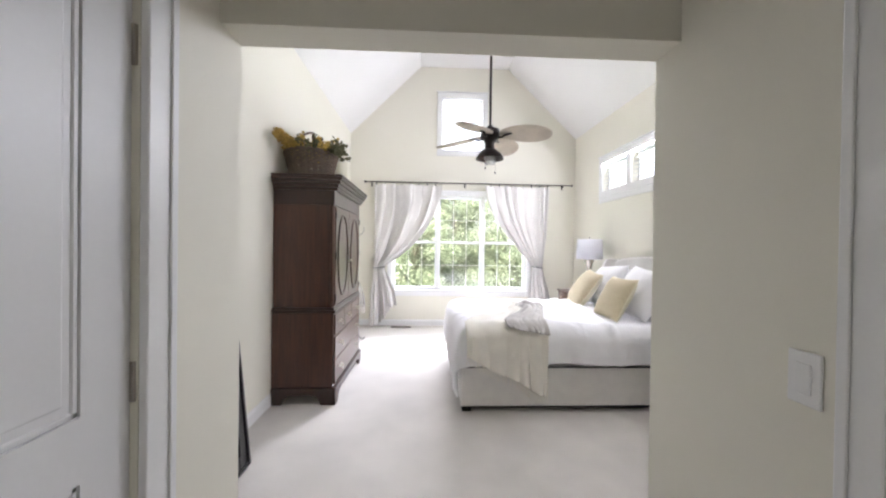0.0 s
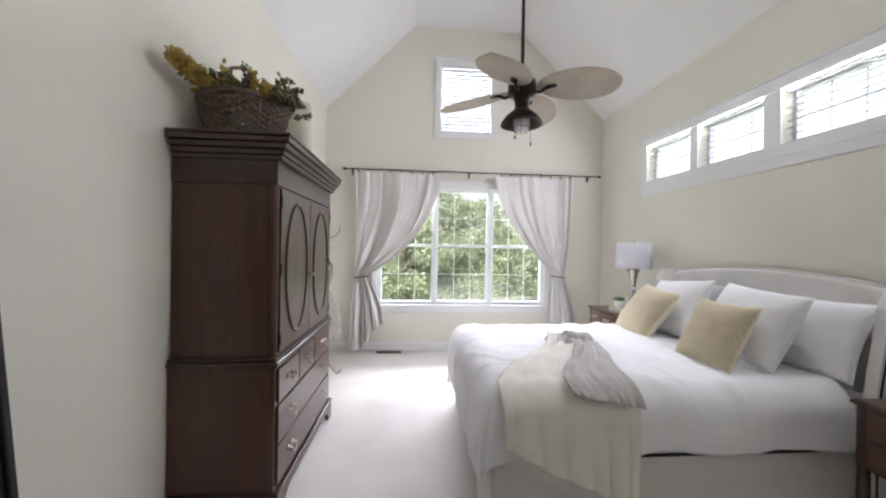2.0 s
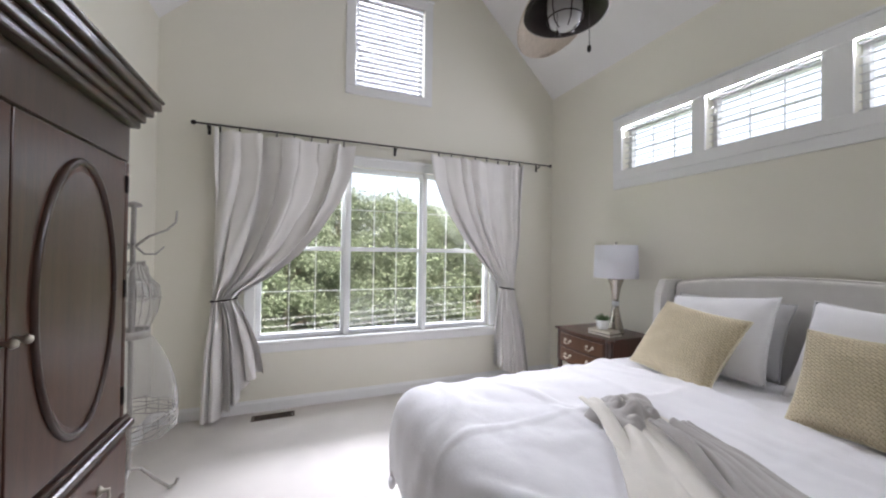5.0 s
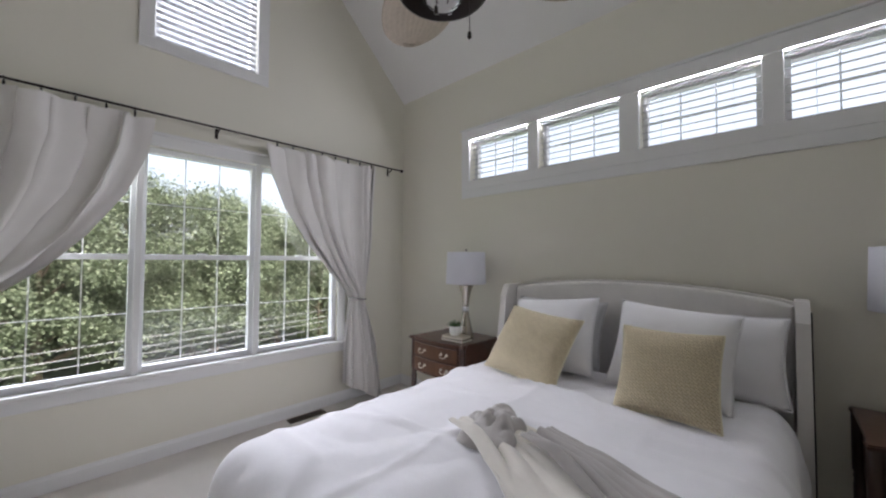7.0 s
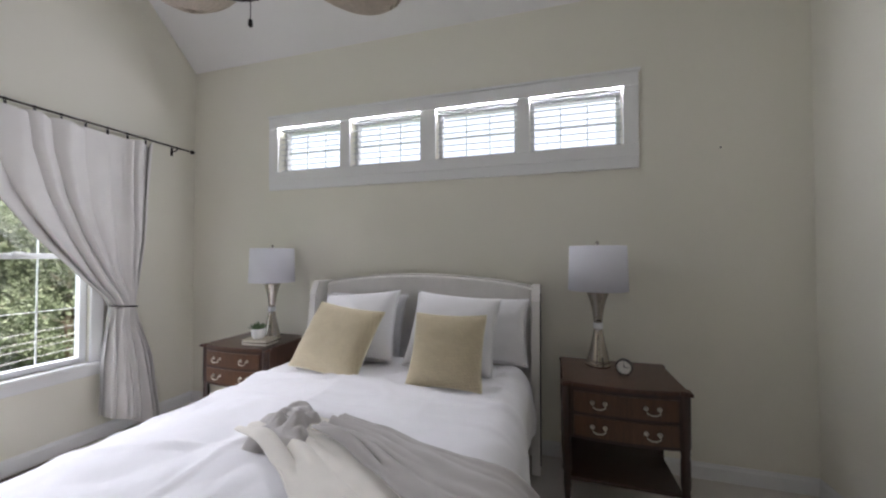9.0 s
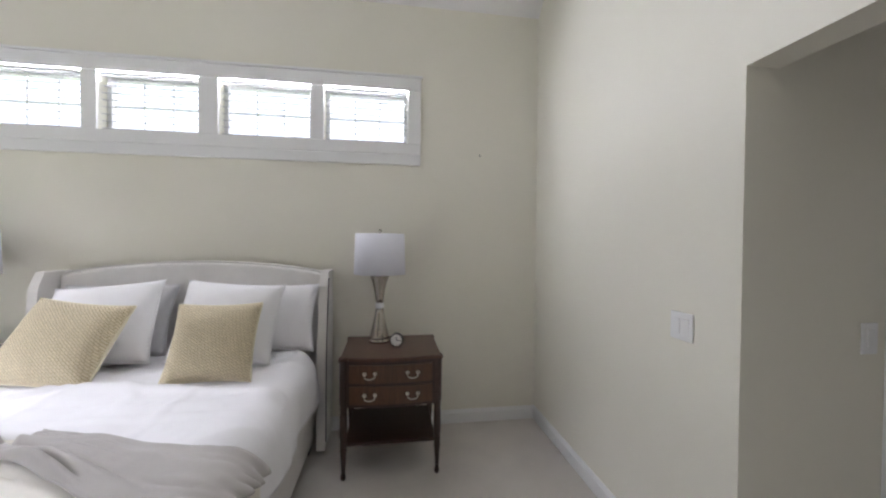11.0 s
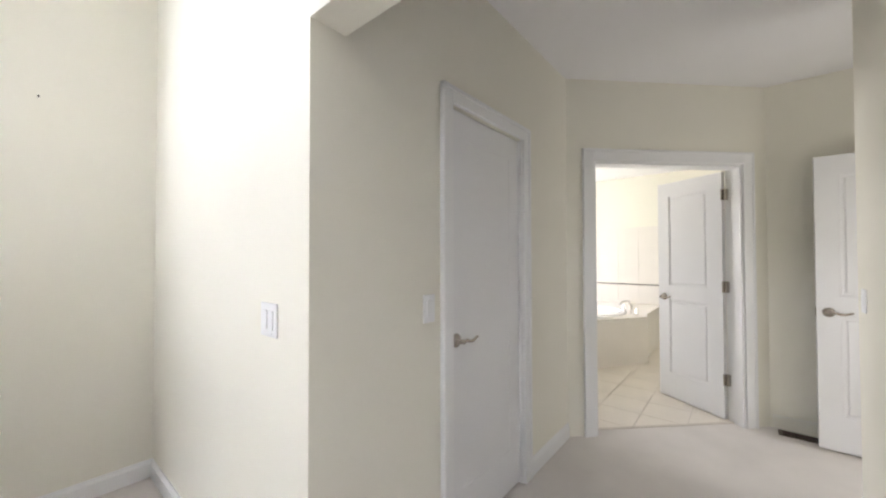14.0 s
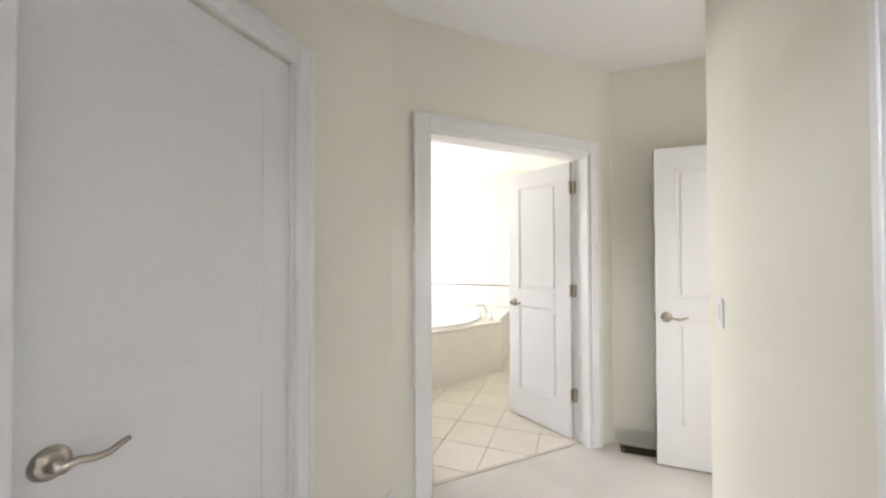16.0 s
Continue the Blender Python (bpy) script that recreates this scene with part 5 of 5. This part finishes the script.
# ---- dress-form coat rack ----
def rack():
    e = thing("coat_rack", Matrix.Translation((-1.03, 6.0, 0)) @ Matrix.Diagonal((1, 1, 0.968, 1)), "antique white wire dress-form coat rack", "coat rack")
    part("pole", tube([(0, 0, 0.2), (0, 0, 1.73)], 0.012, 10), WIRE, e)
    part("pole_cap", lathe([(0.0001, 1.72), (0.03, 1.725), (0.038, 1.735), (0.034, 1.745), (0.012, 1.755), (0.0001, 1.757)], 18, cap=False), WIRE, e, smooth=True)
    for k in range(3):
        a = radians(40 + 120 * k)
        ca, sa = math.cos(a), math.sin(a)
        part("foot", tube([(0, 0, 0.22), (0.06 * ca, 0.06 * sa, 0.2), (0.13 * ca, 0.13 * sa, 0.1), (0.2 * ca, 0.2 * sa, 0.012), (0.235 * ca, 0.235 * sa, 0.012), (0.25 * ca, 0.25 * sa, 0.04)], 0.009, 8), WIRE, e)
    for k in range(4):
        a = radians(20 + 90 * k)
        ca, sa = math.cos(a), math.sin(a)
        part("hook", tube([(0.01 * ca, 0.01 * sa, 1.50), (0.07 * ca, 0.07 * sa, 1.56), (0.15 * ca, 0.15 * sa, 1.60), (0.19 * ca, 0.19 * sa, 1.65), (0.195 * ca, 0.195 * sa, 1.72)], 0.008, 8, taper=0.006), WIRE, e, smooth=True)
        part("hook", tube([(0.01 * ca, 0.01 * sa, 1.50), (0.05 * ca, 0.05 * sa, 1.455), (0.1 * ca, 0.1 * sa, 1.455), (0.14 * ca, 0.14 * sa, 1.5)], 0.007, 8, taper=0.005), WIRE, e, smooth=True)
    prof = [(0.06, 1.41), (0.075, 1.36), (0.10, 1.31), (0.145, 1.27), (0.155, 1.20), (0.14, 1.12), (0.10, 1.03), (0.092, 0.99)]
    part("bodice", lathe([(r + 0.004 * (i % 2), z) for i, (r, z) in enumerate(prof)], 48, cap=False, m=Matrix.Diagonal((0.8, 1, 1, 1))), MESHC, e, "sheer gathered bodice", True)
    for s in (-0.055, 0.055):
        part("bust", lathe([(0.0001, 0.02), (0.03, 0.015), (0.055, -0.01), (0.058, -0.03)], 16, m=Matrix.Translation((0.085, s, 1.24)) @ pose(0, 0, 0, 0, 80, 0), cap=False), MESHC, e, smooth=True)
    for k in range(12):
        a = 2 * math.pi * k / 12
        part("bodice_wire", tube([(0.82 * r * math.cos(a), 1.01 * r * math.sin(a), z) for r, z in prof], 0.0028, 5), WIRE, e, smooth=True)
    for z, r in ((1.405, 0.064), (1.31, 0.105), (1.20, 0.158)):
        part("bodice_hoop", tube([(0.82 * r * math.cos(t), 1.01 * r * math.sin(t), z + 0.008 * math.cos(2 * t)) for t in [2 * math.pi * k / 40 for k in range(41)]], 0.0032, 6), WIRE, e)
    for s in (-1, 1):
        part("shoulder_curl", tube([(0.03, s * 0.06, 1.40), (0.03, s * 0.12, 1.37), (0.02, s * 0.17, 1.31), (0.02, s * 0.185, 1.24), (0.02, s * 0.165, 1.18), (0.02, s * 0.13, 1.2)], 0.005, 6), WIRE, e, smooth=True)
    part("belt", lathe([(0.096, 0.975), (0.1, 0.98), (0.1, 1.015), (0.096, 1.02)], 32, cap=False, m=Matrix.Diagonal((0.85, 1, 1, 1))), WIRE, e, "tarnished metal belt", True)

    def skirt(u, v):
        a = 2 * math.pi * u
        z = 0.98 - 0.44 * v
        r = 0.095 + 0.14 * math.sin(v * math.pi * 0.5) ** 0.8
        r *= 1 + 0.05 * v * math.sin(22 * a)
        return (r * 0.9 * math.cos(a), r * math.sin(a), z)

    part("skirt", grid(132, 20, skirt), MESHC, e, "pleated sheer skirt", True)
    for z, r in ((0.545, 0.236), (0.52, 0.238), (0.495, 0.24), (0.47, 0.238), (0.445, 0.235)):
        part("hoop", tube([(0.9 * r * math.cos(t), r * math.sin(t), z + 0.006 * math.sin(9 * t + z * 80)) for t in [2 * math.pi * k / 60 for k in range(61)]], 0.0032, 6), WIRE, e)
    for k in range(20):
        a = 2 * math.pi * k / 20
        part("rib", tube([(0.9 * 0.234 * math.cos(a), 0.234 * math.sin(a), 0.56), (0.9 * 0.24 * math.cos(a), 0.24 * math.sin(a), 0.49), (0.9 * 0.234 * math.cos(a), 0.234 * math.sin(a), 0.44)], 0.0025, 5), WIRE, e)


rack()


# ---- bathroom ----
def bathtub():
    e = thing("bathtub", Matrix.Translation((0, 0, 0)), "white drop-in corner tub in a tiled deck", "bathtub")
    P, Q = Vector((1.95, -0.745)), Vector((0.80, -2.48))
    d = (Q - P).normalized()
    deck = [tuple(P), tuple(Q), (0.86, -2.66), (0.86, BY0), (3.2, BY0), (3.2, -0.9)]
    part("tub_apron", prism(deck, 0.0, 0.545), TILEW, e, "cream tiled tub apron")
    part("tub_deck", prism([(x - 0.0, y + 0.0) for x, y in [tuple(P - 0.02 * Vector((-d.y, d.x)) * -1), tuple(Q), (0.85, -2.66), (0.85, BY0 + 0.01), (3.2, BY0 + 0.01), (3.2, -0.9)]], 0.548, 0.575), TILEW, e)
    n = Vector((d.y, -d.x))
    if n.x < 0:
        n = -n
    ang = math.degrees(math.atan2(d.y, d.x))
    mid = Vector((1.32, -1.98)) + n * 0.42
    m = Matrix.Translation((mid.x, mid.y, 0.575)) @ pose(0, 0, 0, 0, 0, ang) @ Matrix.Diagonal((0.78, 0.5, 1, 1))
    part("tub_rim", lathe([(1.0, 0.0), (1.02, 0.012), (1.0, 0.03), (0.95, 0.035), (0.88, 0.022), (0.84, -0.05), (0.78, -0.33), (0.6, -0.42), (0.0001, -0.43)], 48, m=m, cap=False), TUBM, e, "glossy white oval tub rim", True)
    f = part("faucet", tube([(1.02, -2.62, 0.575), (1.02, -2.62, 0.68), (1.04, -2.58, 0.74), (1.09, -2.5, 0.74), (1.12, -2.45, 0.70)], 0.016, 10), CHROME, e, "chrome tub spout", True)
    for x, y in ((0.94, -2.55), (1.13, -2.72)):
        part("tap", lathe([(0.028, 0.575), (0.024, 0.60), (0.014, 0.62), (0.016, 0.66), (0.006, 0.67)], 16, m=Matrix.Translation((x, y, 0))), CHROME, f, smooth=True)


bathtub()
bm = bmesh.new()
setting("accent_strip", box(-0.28, BX1, BY0 + 0.006, BY0 + 0.014, 0.875, 0.89), ACCENT, "thin dark accent line in the tiled wall", "tile strip")
setting("bath_subfloor", prism([(BX1, BY0), (BX1, 0.0), (1.045, 0.0), (-0.28, -1.325), (-0.28, BY0)], -0.1, -0.004), GROUT, "tile grout bed of the bathroom floor", "floor")
b = box(DB0 + 0.018, DB1 - 0.018, 0.075, 0.1, -0.004, 0.006, 0.002, m=DIAG)
setting("threshold", b, GROUT, "narrow strip between carpet and bathroom tile", "threshold")


e = thing("picture_nail", Matrix.Translation((R, 2.544, 2.172)), "small dark nail stuck in the painted wall", "nail")
part("nail_shank", tube([(0, 0, 0), (-0.012, 0, 0.004)], 0.002, 6), BRONZE, e)
part("nail_top", lathe([(0.0001, 0), (0.005, 0), (0.005, 0.002), (0.0001, 0.002)], 10, m=Matrix.Translation((-0.012, 0, 0.004)) @ pose(0, 0, 0, 0, -90, 0), cap=False), BRONZE, e)


# ---- hall ceiling fixture ----
e = thing("ceiling_fixture", Matrix.Translation((0.1, 0.62, HH)), "small flush white ceiling light, switched off", "ceiling light")
part("fixture_base", lathe([(0.09, -0.02), (0.095, -0.015), (0.095, 0.0)], 28), NICKEL, e, smooth=True)
part("fixture_dome", lathe([(0.0001, -0.07), (0.04, -0.066), (0.075, -0.045), (0.088, -0.02)], 28, cap=False), FROST, e, smooth=True)


# ---- outdoors ----
setting("ground", prism([(-400, W + 0.2), (400, W + 0.2), (400, 600), (-400, 600)], -3.4, -3.3), GRASS, "mown grass beyond the house", "ground")


def tree_mesh(seed, height, spread):
    rr = random.Random(seed)
    trunk = bmesh.new()
    tube([(0, 0, 0), (0.1, 0.05, height * 0.3), (0.0, 0.1, height * 0.6), (0.1, 0.0, height * 0.9)], 0.22, 8, bm=trunk, taper=0.05)
    vs, fs = [], []
    for k in range(64):
        f = rr.uniform(0.12, 1.0)
        a = rr.uniform(0, 2 * math.pi)
        env = spread * (math.sin(math.pi * (0.12 + 0.83 * f)) ** 0.7)
        r = env * rr.uniform(0.45, 1.0)
        c = Vector((r * math.cos(a), r * math.sin(a), height * (0.05 + 0.95 * f)))
        if k < 14:
            tube([(0, 0, height * max(0.1, f * 0.75)), tuple(c * 0.6 + Vector((0, 0, c.z * 0.35))), tuple(c)], 0.06, 5, bm=trunk, taper=0.015)
        size = rr.uniform(0.5, 1.5)
        for _ in range(int(90 + 240 * size)):
            o = Vector((rr.gauss(0, 1), rr.gauss(0, 1), rr.gauss(0, 0.62)))
            o = o.normalized() * size * rr.uniform(0.5, 1.0)
            p = c + o
            d = Vector((rr.uniform(-1, 1), rr.uniform(-1, 1), rr.uniform(-0.6, 0.5))).normalized()
            s = d.cross(Vector((rr.uniform(-1, 1), rr.uniform(-1, 1), rr.uniform(-1, 1)))).normalized()
            ln, wd = rr.uniform(0.10, 0.18), rr.uniform(0.04, 0.07)
            i = len(vs)
            vs += [p, p + d * ln * 0.5 + s * wd, p + d * ln, p + d * ln * 0.5 - s * wd]
            fs.append((i, i + 1, i + 2, i + 3))
    crown = bpy.data.meshes.new("crown")
    crown.from_pydata([tuple(v) for v in vs], [], fs)
    crown.materials.append(LEAF)
    return trunk, crown


protos = []
for seed, (h, s) in enumerate(((8.4, 3.4), (7.4, 3.6), (9.2, 3.2))):
    e = thing("tree", Matrix.Translation((0, 0, -3.3)), "leafy green broadleaf tree beyond the window", "tree", "trees outside")
    tb, crown = tree_mesh(seed + 20, h, s)
    part("trunk", tb, BARK, e)
    c = new("crown", crown)
    c.parent = e
    protos.append(e)
spots = []
rr = random.Random(12)
for k in range(40):
    row = k % 2
    spots.append((-17 + 0.95 * k + rr.uniform(-0.8, 0.8), 21 + 6.0 * row + rr.uniform(-1.5, 1.5) + 0.12 * k, rr.uniform(0, 360), rr.uniform(0.55, 0.92) + 0.08 * row))
for k, (x, y, a, s) in enumerate(spots):
    p = protos[k % 3]
    m = Matrix.Translation((x, y, -3.3)) @ pose(0, 0, 0, 0, 0, a)
    if k < 3:
        p.matrix_world = m
        p.scale = (s, s, s)
    else:
        c = copy_thing(p, m)
        c.scale = (s, s, s)
for k, (z, y) in enumerate(((-0.55, 14.0), (-0.72, 14.1), (-0.95, 14.2), (-0.42, 14.4))):
    w_ = thing("power_line", Matrix.Translation((0, y, z)), "thin pale power cable strung outside", "power line", "power lines")
    part("cable", tube([(x, 0.11 * x, 0.0011 * x * x + 0.02 * x) for x in range(-20, 32, 4)], 0.008, 6), CABLE, w_)


# ---- tiles of the bathroom, last ----
def clip(poly, nx, ny, c):
    out = []
    for (x0, y0), (x1, y1) in zip(poly, poly[1:] + poly[:1]):
        a, b_ = nx * x0 + ny * y0 - c, nx * x1 + ny * y1 - c
        if a >= 0:
            out.append((x0, y0))
        if a * b_ < 0:
            t = a / (a - b_)
            out.append((x0 + (x1 - x0) * t, y0 + (y1 - y0) * t))
    return out


tf = tagged(thing("tile_floor", Matrix.Translation((0, 0, 0)), "glazed cream square floor tiles in the bathroom", "floor tiles"), kind="structure")
S = 0.325
for i in range(-2, 11):
    for j in range(0, 12):
        x0, y1 = 0.235 + S * i, -0.15 - S * j
        q = [(x0 + 0.003, y1 - S + 0.003), (x0 + S - 0.003, y1 - S + 0.003), (x0 + S - 0.003, y1 - 0.003), (x0 + 0.003, y1 - 0.003)]
        q = clip(q, 1, -1, 1.055)
        if len(q) > 2 and x0 + S < BX1 and x0 > -0.28 and y1 - S > BY0:
            part("tile", prism(q, -0.004, 0.003), TILE, tf)
tw = tagged(thing("tile_splashback", Matrix.Translation((0, 0, 0)), "glazed cream wall tiles above the tub", "wall tiles"), kind="structure")
proto = None
for i in range(11):
    for z in (0.58, 0.895, 1.195, 1.495):
        h = 0.29 if z < 0.8 else 0.297
        x0 = -0.05 + 0.3 * i
        part("tile", box(x0, x0 + 0.297, BY0, BY0 + 0.008, z, z + h), TILEW, tw)
